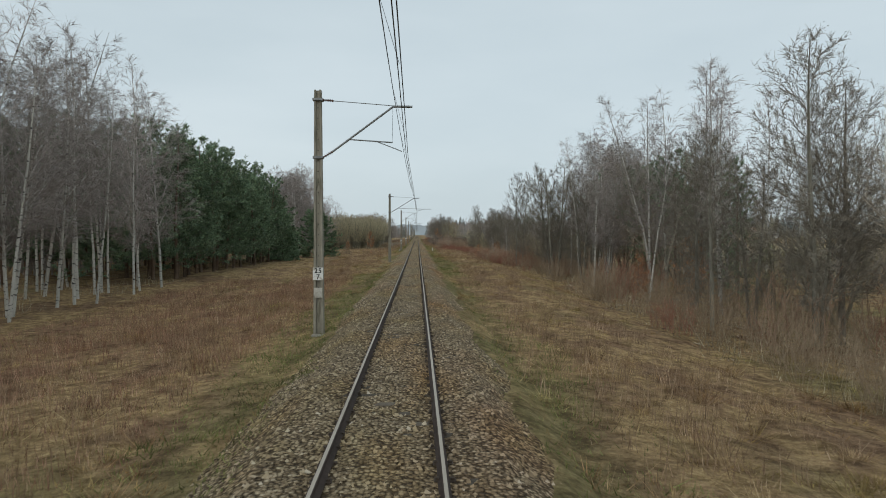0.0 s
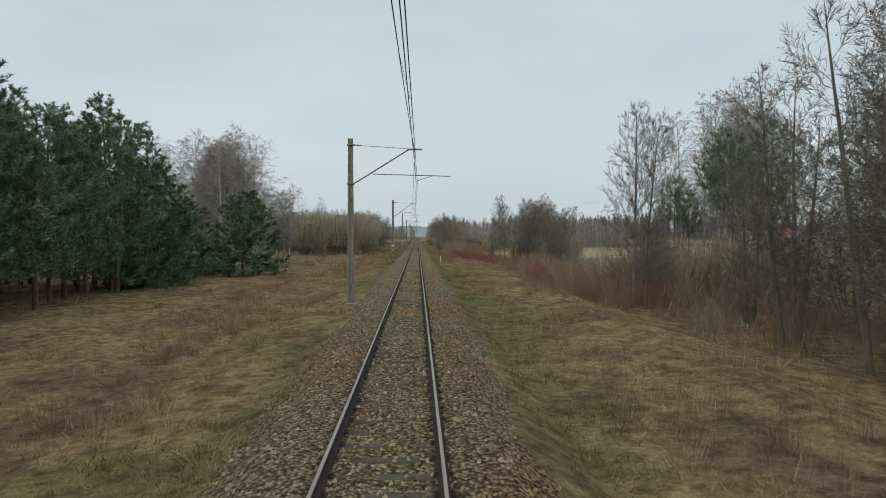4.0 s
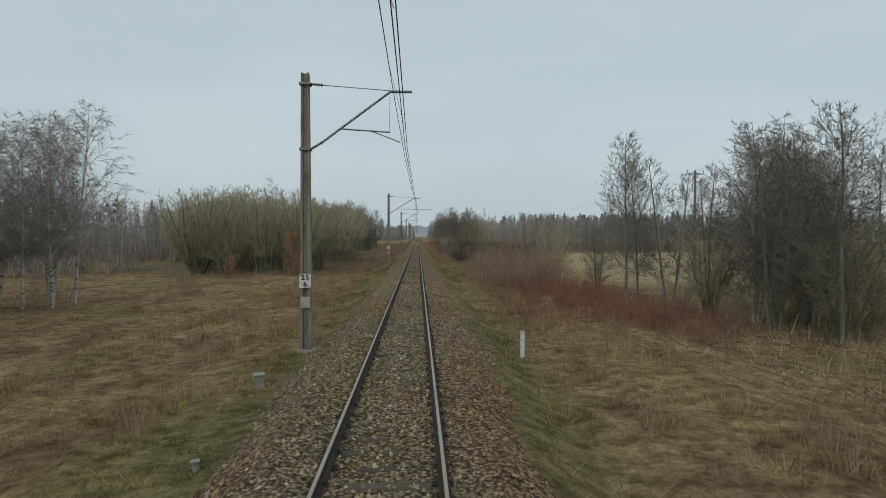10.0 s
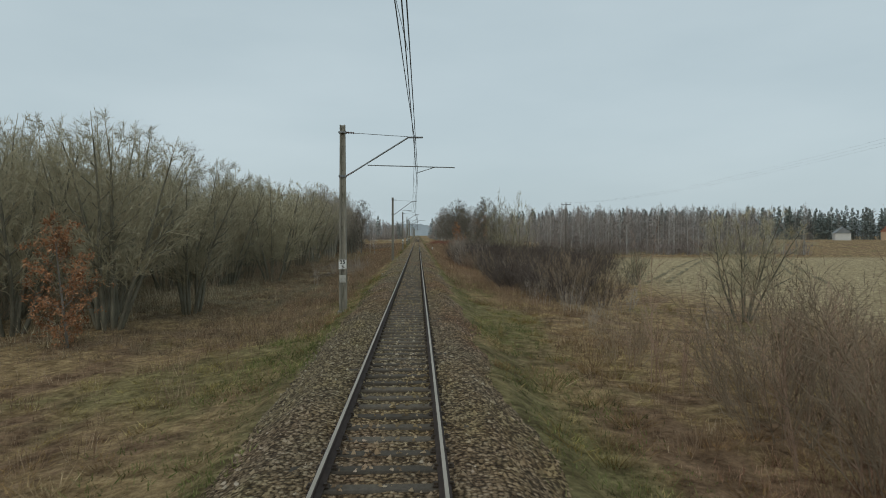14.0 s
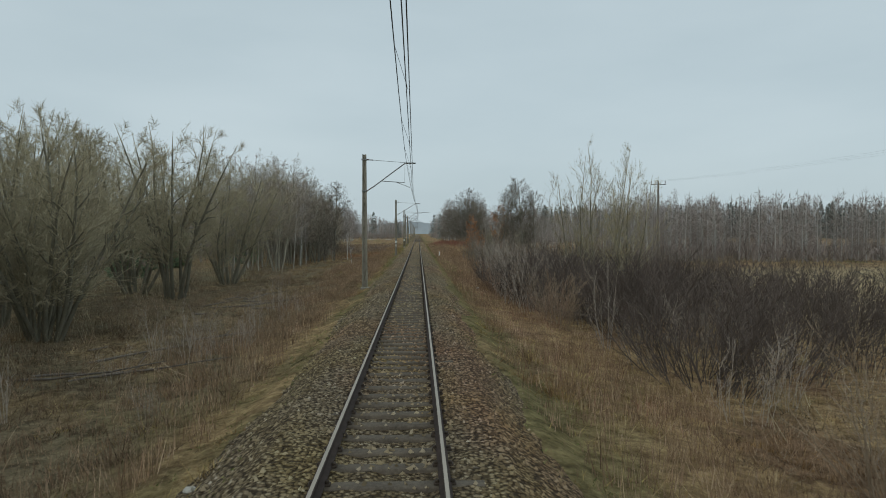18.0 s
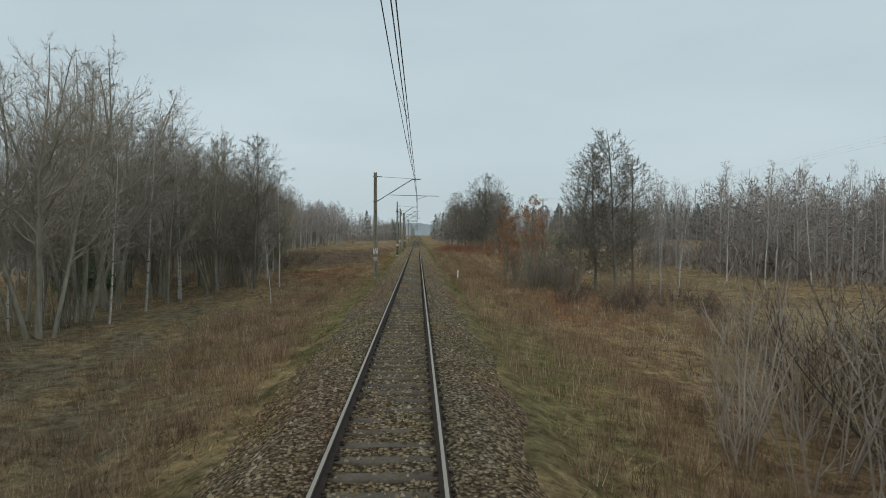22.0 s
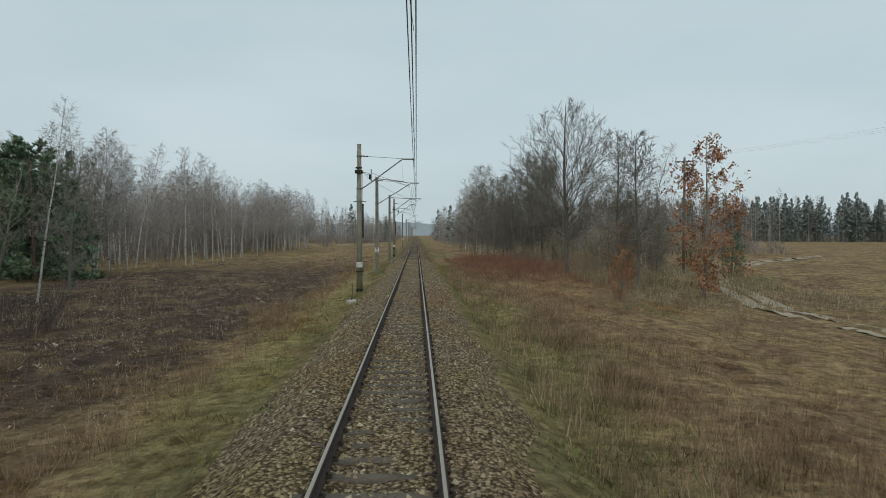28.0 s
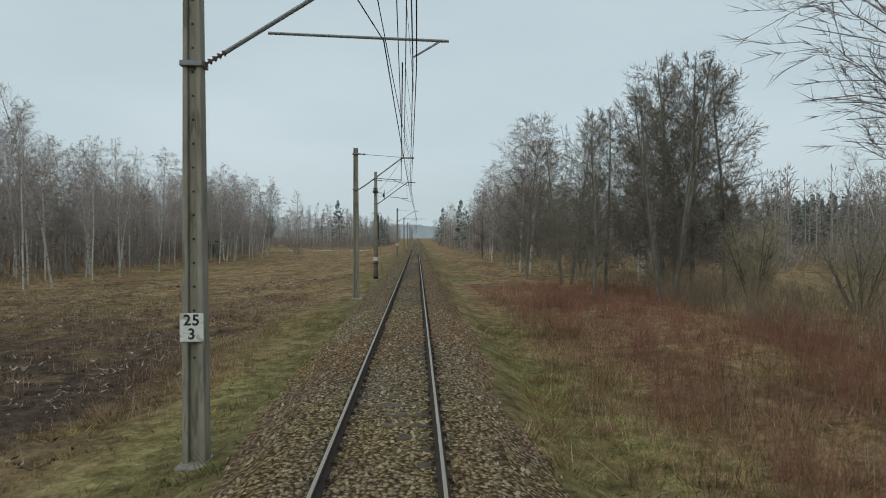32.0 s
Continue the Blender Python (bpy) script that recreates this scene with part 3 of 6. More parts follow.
class Wood:
    """Collects the limbs and twigs of one tree."""

    def __init__(self, seed):
        self.rng = random.Random(seed)
        self.nrng = np.random.default_rng(seed)
        self.limbs, self.twigs, self.leaves = [], [], []

    def branch(self, p, d, length, r, level, spec):
        rng, s = self.rng, spec[level]
        segs = s["segs"]
        pts = [Vector(p)]
        d = Vector(d).normalized()
        step = length / segs
        radii = []
        for k in range(segs):
            w = s["wob"]
            d = (d + Vector((rng.gauss(0, w), rng.gauss(0, w), rng.gauss(0, w) + s["up"]))).normalized()
            pts.append(pts[-1] + d * step)
            radii.append(r * (1 - s["taper"] * k / segs))
        radii.append(r * (1 - s["taper"]))
        if s["twig"]:
            for k in range(segs):
                self.twigs.append((pts[k], pts[k + 1], max(radii[k] * 2, 0.014) / DENSITY[0] ** 0.6))
        else:
            for k in range(segs):
                self.limbs.append((pts[k], pts[k + 1], radii[k], radii[k + 1]))
        if level + 1 >= len(spec):
            return
        c = spec[level + 1]
        count = c["n"] * (DENSITY[0] if level > 0 else 1.0)
        whole = count * (0.85 + 0.3 * rng.random())
        count = int(whole) + (rng.random() < whole % 1)
        for i in range(count):
            t = c["from"] + (1 - c["from"]) * ((i + rng.random()) / max(count, 1))
            t = min(t, 0.99)
            k = int(t * segs)
            q = pts[k].lerp(pts[k + 1], t * segs - k)
            axis = (pts[k + 1] - pts[k]).normalized()
            side = axis.cross(Vector((rng.gauss(0, 1), rng.gauss(0, 1), rng.gauss(0, 1)))).normalized()
            ang = radians(c["ang"] * (0.75 + 0.5 * rng.random()))
            nd = axis * math.cos(ang) + side * math.sin(ang)
            ln = length * c["len"] * (1 - 0.35 * t) * (0.7 + 0.6 * rng.random())
            self.branch(q, nd, ln, max(radii[k] * c["rad"], 0.006), level + 1, spec)

    def limb_arrays(self, low, high, n):
        L = [s for s in self.limbs if low <= s[2] < high]
        if not L:
            return np.zeros((0, 3)), np.zeros((0, 4), dtype=int)
        return tubes([s[0][:] for s in L], [s[1][:] for s in L], [s[2] for s in L], [s[3] for s in L], n)

    def meshes(self, name, bark, twig, leaf=None, split=0.035, twig_w=1.0):
        """The trunk with its limbs, the crown of twigs, and the leaves."""
        out = []
        v, f = self.limb_arrays(split, 9, 6)
        if len(f):
            me = mesh_of(name + "_trunk", v, f, bark)
            for p in me.polygons:
                p.use_smooth = True
            out.append(("trunk", me))
        v, f = self.limb_arrays((0.013 if split < 0.2 else 0.02), split, 3)
        V, F = [v], [as_tris(f)]
        thin = [s for s in self.limbs if s[2] < (0.013 if split < 0.2 else 0.02)]
        if thin:
            rv, rf = ribbons([s[0][:] for s in thin], [s[1][:] for s in thin], [s[2] * 1.1 for s in thin], [s[3] * 1.1 for s in thin], self.nrng)
            V.append(rv)
            F.append(as_tris(rf) + len(v))
            v = np.concatenate([v, rv])
        if self.twigs:
            tv, tf = slivers([s[0][:] for s in self.twigs], [s[1][:] for s in self.twigs], [s[2] * twig_w for s in self.twigs], self.nrng)
            V.append(tv)
            F.append(tf + len(v))
        if sum(len(x) for x in F):
            out.append(("crown", mesh_of(name + "_crown", np.concatenate(V), np.concatenate(F), twig)))
        if self.leaves:
            P, Q, W = zip(*self.leaves)
            lv, lf = slivers([p[:] for p in P], [q[:] for q in Q], W, self.nrng)
            out.append(("foliage", mesh_of(name + "_foliage", lv, lf, leaf)))
        return out

    def leafage(self, per, size, wide, spread):
        """Leaves along the twigs."""
        r = self.rng
        for a, b, _ in list(self.twigs):
            for _k in range(per):
                p = a.lerp(b, r.random()) + Vector((r.gauss(0, spread), r.gauss(0, spread), r.gauss(0, spread)))
                d = Vector((r.gauss(0, 1), r.gauss(0, 1), r.gauss(-0.3, 0.8))).normalized()
                self.leaves.append((p, p + d * size * (0.6 + 0.8 * r.random()), wide * (0.7 + 0.6 * r.random())))


def lv(n, ln, ang, segs, wob, up, frm=0.2, rad=0.5, twig=False, taper=0.85):
    return {"n": n, "len": ln, "ang": ang, "segs": segs, "wob": wob, "up": up, "from": frm, "rad": rad, "twig": twig, "taper": taper}


def crowned(w, base, lean, h, r0, low, wide, env, n, rise, subs, twigs, twig_len, droop=0.0, curl=0.1, wob=0.02, sub_len=0.5, limb=0.45, crook=0.022, thick=0.0065, fuzz=0.42, hold=0.42):
    """A stem whose limbs reach out to an outline: env gives the crown's share of its width from its foot (0) to its top (1);
    rise: how steeply a limb climbs, at the foot and at the top; curl: limbs leave level and turn up."""
    rng = w.rng
    segs = 9
    pts, d = [Vector(base)], Vector((lean[0], lean[1], 1)).normalized()
    for k in range(segs):
        d = (d + Vector((rng.gauss(0, wob), rng.gauss(0, wob), 0.02))).normalized()
        pts.append(pts[-1] + d * h / segs)
    rad = [r0 * (1 - k / segs) ** 0.8 + 0.010 for k in range(segs + 1)]
    for k in range(segs):
        w.limbs.append((pts[k], pts[k + 1], rad[k], rad[k + 1]))

    def along(line, t):
        k = min(int(t * (len(line) - 1)), len(line) - 2)
        return line[k].lerp(line[k + 1], t * (len(line) - 1) - k), k

    for i in range(n):
        u = (i + rng.random()) / n
        t = min(low + (1 - low) * u, 0.995)
        reach = wide * 0.5 * env(u) * rng.uniform(0.66, 1.08) + 0.05
        climb = rise[0] + (rise[1] - rise[0]) * u
        az = 2.4 * i + rng.gauss(0, 0.5)
        foot, k = along(pts, max(low * 0.72 + (t - low) * hold, t - climb * reach / h))
        tip = along(pts, t)[0] + Vector((math.cos(az), math.sin(az), 0)) * reach
        ln = (tip - foot).length
        mid = foot.lerp(tip, 0.5) + Vector((rng.gauss(0, 0.05), rng.gauss(0, 0.05), -curl + rng.gauss(0, 0.04))) * ln
        m = 5
        line = [foot * (1 - q) ** 2 + mid * 2 * q * (1 - q) + tip * q * q for q in [j / m for j in range(m + 1)]]
        for j in range(1, m + 1):
            line[j] += Vector((rng.gauss(0, 1), rng.gauss(0, 1), rng.gauss(0, 1))) * ln * crook
        r = max(min(rad[k] * limb, 0.007 + ln * thick), 0.008)
        thin = [max(r * (1 - 0.8 * j / m), 0.004) for j in range(m + 1)]
        for j in range(m):
            w.limbs.append((line[j], line[j + 1], thin[j], thin[j + 1]))
        many = max(2, round(subs * DENSITY[0] ** 0.5 * min(1.0, 0.15 + 1.1 * ln / (wide * 0.5))))
        for j in range(many):
            q = 0.2 + 0.8 * (j + rng.random()) / many
            p, c = along(line, min(q, 0.99))
            axis = (line[c + 1] - line[c]).normalized()
            side = axis.cross(Vector((rng.gauss(0, 1), rng.gauss(0, 1), rng.gauss(0, 1)))).normalized()
            ang = radians(rng.uniform(24, 58))
            nd = (axis * math.cos(ang) + side * math.sin(ang) + Vector((0, 0, 0.12 + droop * 0.4))).normalized()
            sl = (ln * sub_len * (1.1 - 0.6 * q) + 0.18) * rng.uniform(0.6, 1.25)
            bend = (nd + Vector((rng.gauss(0, 0.16), rng.gauss(0, 0.16), rng.gauss(0.05 + droop * 0.5, 0.14)))).normalized()
            p1 = p + nd * sl * 0.5
            p2 = p1 + bend * sl * 0.5
            r3 = max(thin[c] * 0.5, 0.0045)
            w.limbs.append((p, p1, r3, r3 * 0.75))
            w.limbs.append((p1, p2, r3 * 0.75, r3 * 0.45))
            for _k in range(max(3, int(twigs * DENSITY[0] ** 0.5))):
                f = rng.random() ** 0.8
                o = p.lerp(p1, f * 2) if f < 0.5 else p1.lerp(p2, f * 2 - 1)
                d = (bend * 0.85 + Vector((rng.gauss(0, fuzz), rng.gauss(0, fuzz), rng.gauss(droop, fuzz * 0.8)))).normalized()
                w.twigs.append((o, o + d * twig_len * rng.uniform(0.45, 1.2), 0.0135 / DENSITY[0] ** 0.6))


def egg(u):
    return u ** 0.5 * (1 - u) ** 0.7 / 0.44


def spindle(u):
    return (u + 0.12) ** 0.35 * (1.02 - u) ** 0.55 / 0.62


def ball(u):
    return math.sqrt(max(0.02, 1 - (1.9 * u - 0.86) ** 2))


def dome(u):
    return (1 - u ** 2.3) ** 0.55 + 0.04


def cone(u):
    return (1.04 - u) ** 0.62 * (0.72 + 0.28 * min(1, u * 5))


def birch(seed, h=14.0):
    w = Wood(seed)
    for k in range(1 + seed % 2):
        a = w.rng.random() * 6.28
        lean = 0.05 + 0.07 * (seed % 2)
        crowned(w, (math.cos(a) * 0.25 * k, math.sin(a) * 0.25 * k, -0.3), (math.cos(a) * lean, math.sin(a) * lean), h * (1 - 0.08 * k), 0.095, 0.30, h * 0.37, egg, 42 - 8 * k, (1.3, 1.5), 10, 17, 0.7, -0.38, -0.02)
    return w.meshes("birch", M_BIRCH, M_BIRCH_TWIG, split=0.026, twig_w=1.35)


def birch_pole(seed, h=15.0):
    """A slim forest birch with a high small crown."""
    w = Wood(seed)
    lean = w.rng.uniform(-0.10, 0.10), w.rng.uniform(-0.10, 0.10)
    crowned(w, (0, 0, -0.3), lean, h, 0.085, 0.34, h * 0.21, egg, 32, (1.2, 1.5), 8, 12, 0.6, -0.2, 0.02, 0.03)
    return w.meshes("slim_birch", M_BIRCH, M_BIRCH_TWIG, split=0.026)


def alder(seed, h=12.0, stems=1):
    """A straight dark trunk with slanting branches; small cones dot the tips."""
    w = Wood(seed)
    for k in range(stems):
        a = 6.28 * k / stems + w.rng.random()
        lean = 0.10 if stems > 1 else 0.02
        crowned(w, (math.cos(a) * 0.3 * (stems > 1), math.sin(a) * 0.3 * (stems > 1), -0.3), (math.cos(a) * lean, math.sin(a) * lean), h * (1.0 - 0.1 * k), 0.125 * h / 12,
                0.20, h * (0.40 if stems < 2 else 0.33), spindle, 48 if stems < 2 else 28, (0.4, 1.25), 14, 15 if stems < 2 else 12, 0.36, 0.03, 0.03, crook=0.03, thick=0.0060, fuzz=0.62)
    for p, q, _ in list(w.twigs):
        if w.rng.random() < 0.08:
            w.twigs.append((q, q + (q - p).normalized() * 0.05 - Vector((0, 0, 0.02)), 0.035))
    return w.meshes("alder", M_ALDER, M_ALDER_TWIG, split=0.026, twig_w=1.5)


def willow(seed, h=9.0, stems=6, bark=None, twig=None):
    """A many-stemmed willow: leaning bare limbs under a rounded head of fine twigs."""
    w = Wood(seed)
    for k in range(stems + 2):
        a = 6.28 * (k + 0.7 * w.rng.random()) / (stems + 2)
        lean = w.rng.uniform(0.08, 0.62)
        crowned(w, (math.cos(a) * 0.35, math.sin(a) * 0.35, -0.3), (math.cos(a) * lean, math.sin(a) * lean), h * (1.03 - 0.18 * lean), 0.085, 0.30, h * 0.36, ball, 13, (0.9, 1.4), 12, 13, 0.34, 0.04, 0.05, 0.055, limb=0.6, thick=0.012, fuzz=0.62)
    return w.meshes("willow", bark or M_WILLOW, twig or M_WILLOW_TWIG, split=0.026, twig_w=1.15)


def tall_willow(seed, h=12.0, stems=3):
    """A few upright grey stems, bare below, that fork into rounded heads."""
    w = Wood(seed)
    for k in range(stems):
        a = 6.28 * (k + 0.6 * w.rng.random()) / stems
        lean = w.rng.uniform(0.03, 0.20)
        crowned(w, (math.cos(a) * 0.4, math.sin(a) * 0.4, -0.3), (math.cos(a) * lean, math.sin(a) * lean), h * w.rng.uniform(0.84, 1.02), 0.095, 0.36, h * 0.40, ball, 20, (0.9, 1.6), 11, 11, 0.38, 0.02, 0.0, 0.05, limb=0.55, crook=0.035, thick=0.0095, fuzz=0.68)
    return w.meshes("tall_willow", M_STEM, M_STEM_TWIG, split=0.026, twig_w=1.1)


def big_oak(seed, h=14.0):
    w = Wood(seed)
    crowned(w, (0, 0, -0.4), (0.02, 0.0), h * 0.96, 0.19, 0.24, h * 0.62, ball, 58, (0.35, 1.9), 22, 16, 0.5, 0.04, -0.03, 0.035, sub_len=0.42, limb=0.32, crook=0.018, thick=0.0050, hold=0.40, fuzz=0.40)
    return w.meshes("oak", M_OAK, M_OAK_TWIG, split=0.026)


def rusty_oak(seed, h=7.0):
    w = Wood(seed)
    crowned(w, (0, 0, -0.2), (0.02, 0.02), h, 0.07 * h / 7, 0.10, h * 0.48, egg, 26, (0.5, 1.2), 7, 3, 0.35, 0.0, 0.05)
    w.leafage(8, 0.14, 0.085, 0.09)
    return w.meshes("rusty_oak", M_OAK, M_OAK_TWIG, M_RUST)


def yellow_willow(seed, h=8.5):
    w = Wood(seed)
    for k in range(3):
        a = 2.1 * k + w.rng.random()
        crowned(w, (math.cos(a) * 0.3, math.sin(a) * 0.3, -0.2), (math.cos(a) * 0.2, math.sin(a) * 0.2), h * (0.8 + 0.2 * w.rng.random()), 0.06, 0.2, h * 0.34, egg, 14, (1.6, 2.0), 7, 6, 0.5, 0.15, 0.06, 0.05)
    w.leafage(1, 0.08, 0.03, 0.03)
    return w.meshes("yellow_willow", M_WILLOW, M_WILLOW_TWIG, M_YELLOW)


def pine(seed, h=12.0, low=0.25, shape=None, reach=0.27):
    """Whorled limbs that end in upturned brushes of needles."""
    w = Wood(seed)
    dense = 1.0 if low > 0.3 else 1.25
    crowned(w, (0, 0, -0.3), (w.rng.gauss(0, 0.02), w.rng.gauss(0, 0.02)), h, 0.13 * h / 12, low, h * reach * 1.75, shape or (cone if low < 0.3 else ball), int(46 * dense), (0.15, 0.9), 9, 3, 0.34, 0.35, 0.12, sub_len=0.36)
    r = w.rng
    for a, b, _ in list(w.twigs):
        d0 = (b - a).normalized()
        for k in range(15 if h > 10 else 20):
            f = r.random() ** 0.7
            p = a.lerp(b, f)
            d = (Vector((r.gauss(0, 1), r.gauss(0, 1), r.gauss(0.2, 0.9))).normalized() + d0 * 0.9).normalized()
            w.leaves.append((p, p + d * r.uniform(0.13, 0.25) * (1.0 if h > 10 else 1.3), 0.056 * (1.0 if h > 10 else 1.7)))
    return w.meshes("pine", M_PINE, M_OAK_TWIG, M_NEEDLE)


def shrub(seed, h=2.5, stems=26, lean=0.5, twig=None, stem=0.016, fine=6, spread=0.6):
    """A thicket of thin shoots from one root."""
    w = Wood(seed)
    spec = [lv(1, 1, 0, 3, 0.08, 0.06, taper=0.8), lv(fine, 0.42, 30, 2, 0.14, 0.08, 0.2, 0.6), lv(4, 0.5, 32, 1, 0.16, 0.06, 0.1, 0.7, True)]
    for k in range(stems):
        a = w.rng.random() * 6.28
        q = math.sqrt(w.rng.random()) * spread
        ln = lean * (0.3 + w.rng.random())
        w.branch((math.cos(a) * q, math.sin(a) * q, -0.1), (math.cos(a) * ln, math.sin(a) * ln, 1), h * (0.45 + 0.55 * w.rng.random()), stem * w.rng.uniform(0.6, 1.1), 0, spec)
    lead = [s for s in w.limbs if s[2] >= stem * 0.42]
    rest = [s for s in w.limbs if s[2] < stem * 0.42]
    sv, sf = tubes([s[0][:] for s in lead], [s[1][:] for s in lead], [s[2] for s in lead], [s[3] for s in lead], 3)
    out = [("stool", mesh_of("shrub_stems", sv, sf, twig))]
    rv, rf = ribbons([s[0][:] for s in rest], [s[1][:] for s in rest], [s[2] * 1.2 for s in rest], [s[3] * 1.2 for s in rest], w.nrng)
    tv, tf = slivers([s[0][:] for s in w.twigs], [s[1][:] for s in w.twigs], [s[2] for s in w.twigs], w.nrng)
    out.append(("crown", mesh_of("shrub_twigs", np.concatenate([rv, tv]), np.concatenate([as_tris(rf), tf + len(rv)]), twig)))
    return out


# kind: (name, label, category, meshes)
def kind_of(name, label, category, group, variants):
    full = [v() for v in variants]
    DENSITY[0] = 0.55
    light = full if "pine" in name else [v() for v in variants]
    DENSITY[0] = 1.0
    return {"name": name, "label": label, "category": category, "group": group, "variants": full, "light": light, "made": {}}


KINDS = {
    "birch": kind_of("birch_tree", "leafless birch with white bark and fine purplish twigs", "tree", "birches beside the line", [lambda s=s: birch(s, 14) for s in (1, 2, 3, 4)]),
    "slim": kind_of("slim_birch_tree", "slim leafless birch with pale trunk and small high crown", "tree", "birches of the wood", [lambda s=s: birch_pole(s, 15) for s in (11, 12, 13, 14, 15)]),
    "alder": kind_of("alder_tree", "dark leafless alder with fine cone-shaped crown", "tree", "alders beside the line", [lambda: alder(21), lambda: alder(22), lambda: alder(23, 12, 2), lambda: alder(24, 12, 3)]),
    "willow": kind_of("willow_tree", "leafless willow with many leaning stems and rounded crown", "tree", "willows beside the line", [lambda: willow(31), lambda: willow(32, 9, 7), lambda: willow(33, 9, 5), lambda: willow(34, 9, 8)]),
    "tallwillow": kind_of("willow_tree", "tall grey willow with bare upright stems and rounded heads", "tree", "tall willows of the wood", [lambda: tall_willow(35), lambda: tall_willow(36, 12, 4), lambda: tall_willow(37, 12, 2), lambda: tall_willow(38, 12, 3)]),
    "oak": kind_of("oak_tree", "tall leafless oak with broad spreading crown", "tree", "oaks beside the line", [lambda: big_oak(41), lambda: big_oak(42)]),
    "rust": kind_of("oak_tree", "young oak still carrying rusty brown leaves", "tree", "rusty oaks", [lambda: rusty_oak(51), lambda: rusty_oak(52), lambda: rusty_oak(53)]),
    "yellow": kind_of("willow_tree", "slender willow with a few yellowed leaves", "tree", "yellowed willows", [lambda: yellow_willow(55), lambda: yellow_willow(56)]),
    "pine": kind_of("pine_tree", "dark green pine with needles down to the ground", "tree", "pines of the wood", [lambda: pine(61, 12, 0.12), lambda: pine(62, 12, 0.15), lambda: pine(63, 12, 0.2)]),
    "bushpine": kind_of("pine_tree", "broad young pine with dense green needles to the ground", "tree", "young pines", [lambda: pine(66, 9, 0.02, dome, 0.34), lambda: pine(67, 9, 0.02, dome, 0.34)]),
    "tallpine": kind_of("pine_tree", "tall pine with bare lower trunk and dark green crown", "tree", "tall pines", [lambda: pine(64, 12, 0.5), lambda: pine(65, 12, 0.55)]),
    "red": kind_of("red_shrub", "leafless shrub of thin reddish shoots", "shrub", "red shrubs", [lambda s=s: shrub(s, 2.4, 30, 0.45, M_RED_TWIG, 0.012, 5, 0.8) for s in (71, 72, 73)]),
    "brown": kind_of("brown_shrub", "leafless tangled brown shrub", "shrub", "brown shrubs", [lambda s=s: shrub(s, 3.2, 24, 0.6, M_BROWN_TWIG, 0.016, 8, 0.7) for s in (74, 75, 76)]),
    "dark": kind_of("dark_shrub", "dense dark leafless bush of blackthorn", "shrub", "dark bushes", [lambda s=s: shrub(s, 2.8, 34, 0.7, M_DARK_TWIG, 0.017, 10, 1.0) for s in (77, 78, 79)]),
    "sapling": kind_of("sapling_clump", "clump of tall thin reddish-brown saplings", "sapling", "brown saplings", [lambda s=s: shrub(s, 3.6, 9, 0.22, M_SAPLING, 0.019, 5, 0.8) for s in (84, 85, 86)]),
    "poles": kind_of("sapling_clump", "dense clump of straight grey-brown saplings", "sapling", "grey saplings", [lambda s=s: shrub(s, 5.0, 24, 0.13, M_ALDER_TWIG, 0.026, 5, 1.1) for s in (87, 88)]),
    "fan": kind_of("sapling_clump", "fan of pale leaning sapling stems", "sapling", "pale saplings", [lambda s=s: shrub(s, 4.6, 6, 0.34, M_PALE_TWIG, 0.032, 5, 0.3) for s in (89, 90)]),
    "pale": kind_of("sapling_clump", "clump of thin pale leafless saplings", "sapling", "pale saplings", [lambda s=s: shrub(s, 3.0, 11, 0.22, M_PALE_TWIG, 0.017, 5, 0.7) for s in (81, 82, 83)]),
}
PLACER = random.Random(7)
FULLER = ("pine", "bushpine", "tallpine", "rust", "oak")


def plant(kind, x, y, scale=1.0, turn=None, variant=None, squash=1.0, label=""):
    """One tree or bush of a kind, on the ground."""
    k = KINDS[kind]
    i = PLACER.randrange(len(k["variants"])) if variant is None else variant
    m = Matrix.Translation((x, y, gz(x, y) - 0.05)) @ Matrix.Rotation(PLACER.random() * 6.28 if turn is None else turn, 4, "Z") @ Matrix.Diagonal((scale * squash, scale * squash, scale, 1))
    far = abs(x) > (29 if kind in FULLER else 21.5)
    meshes, key = (k["light"] if far else k["variants"])[i], (i, far)
    if key not in k["made"]:
        root = new(k["name"])
        root.empty_display_size = 0.3
        for nm, me in meshes:
            made = part(nm, me, root)
            if nm == "stool":
                tagged(made, kind="stuff")
        root.matrix_basis = m
        tagged(root, k["label"], k["category"], k["group"])
        k["made"][key] = root
    else:
        src = k["made"][key]
        keep = src.matrix_basis.copy()
        src.matrix_basis = Matrix.Identity(4)
        root = copy_thing(src, m)
        src.matrix_basis = keep
    if label:
        tagged(root, label)
    return root


def scatter(kinds, n, x0, x1, y0, y1, s0, s1, gap=0.0, squash=1.0, skip=None):
    """n things of mixed kinds over a stretch of ground."""
    done = []
    for k in range(n * 6):
        if len(done) >= n:
            break
        x, y = PLACER.uniform(x0, x1), PLACER.uniform(y0, y1)
        if any((x - a) ** 2 + (y - b) ** 2 < gap * gap for a, b in done) or (skip and skip(x, y)):
            continue
        done.append((x, y))
        plant(PLACER.choice(kinds), x, y, PLACER.uniform(s0, s1), squash=squash)


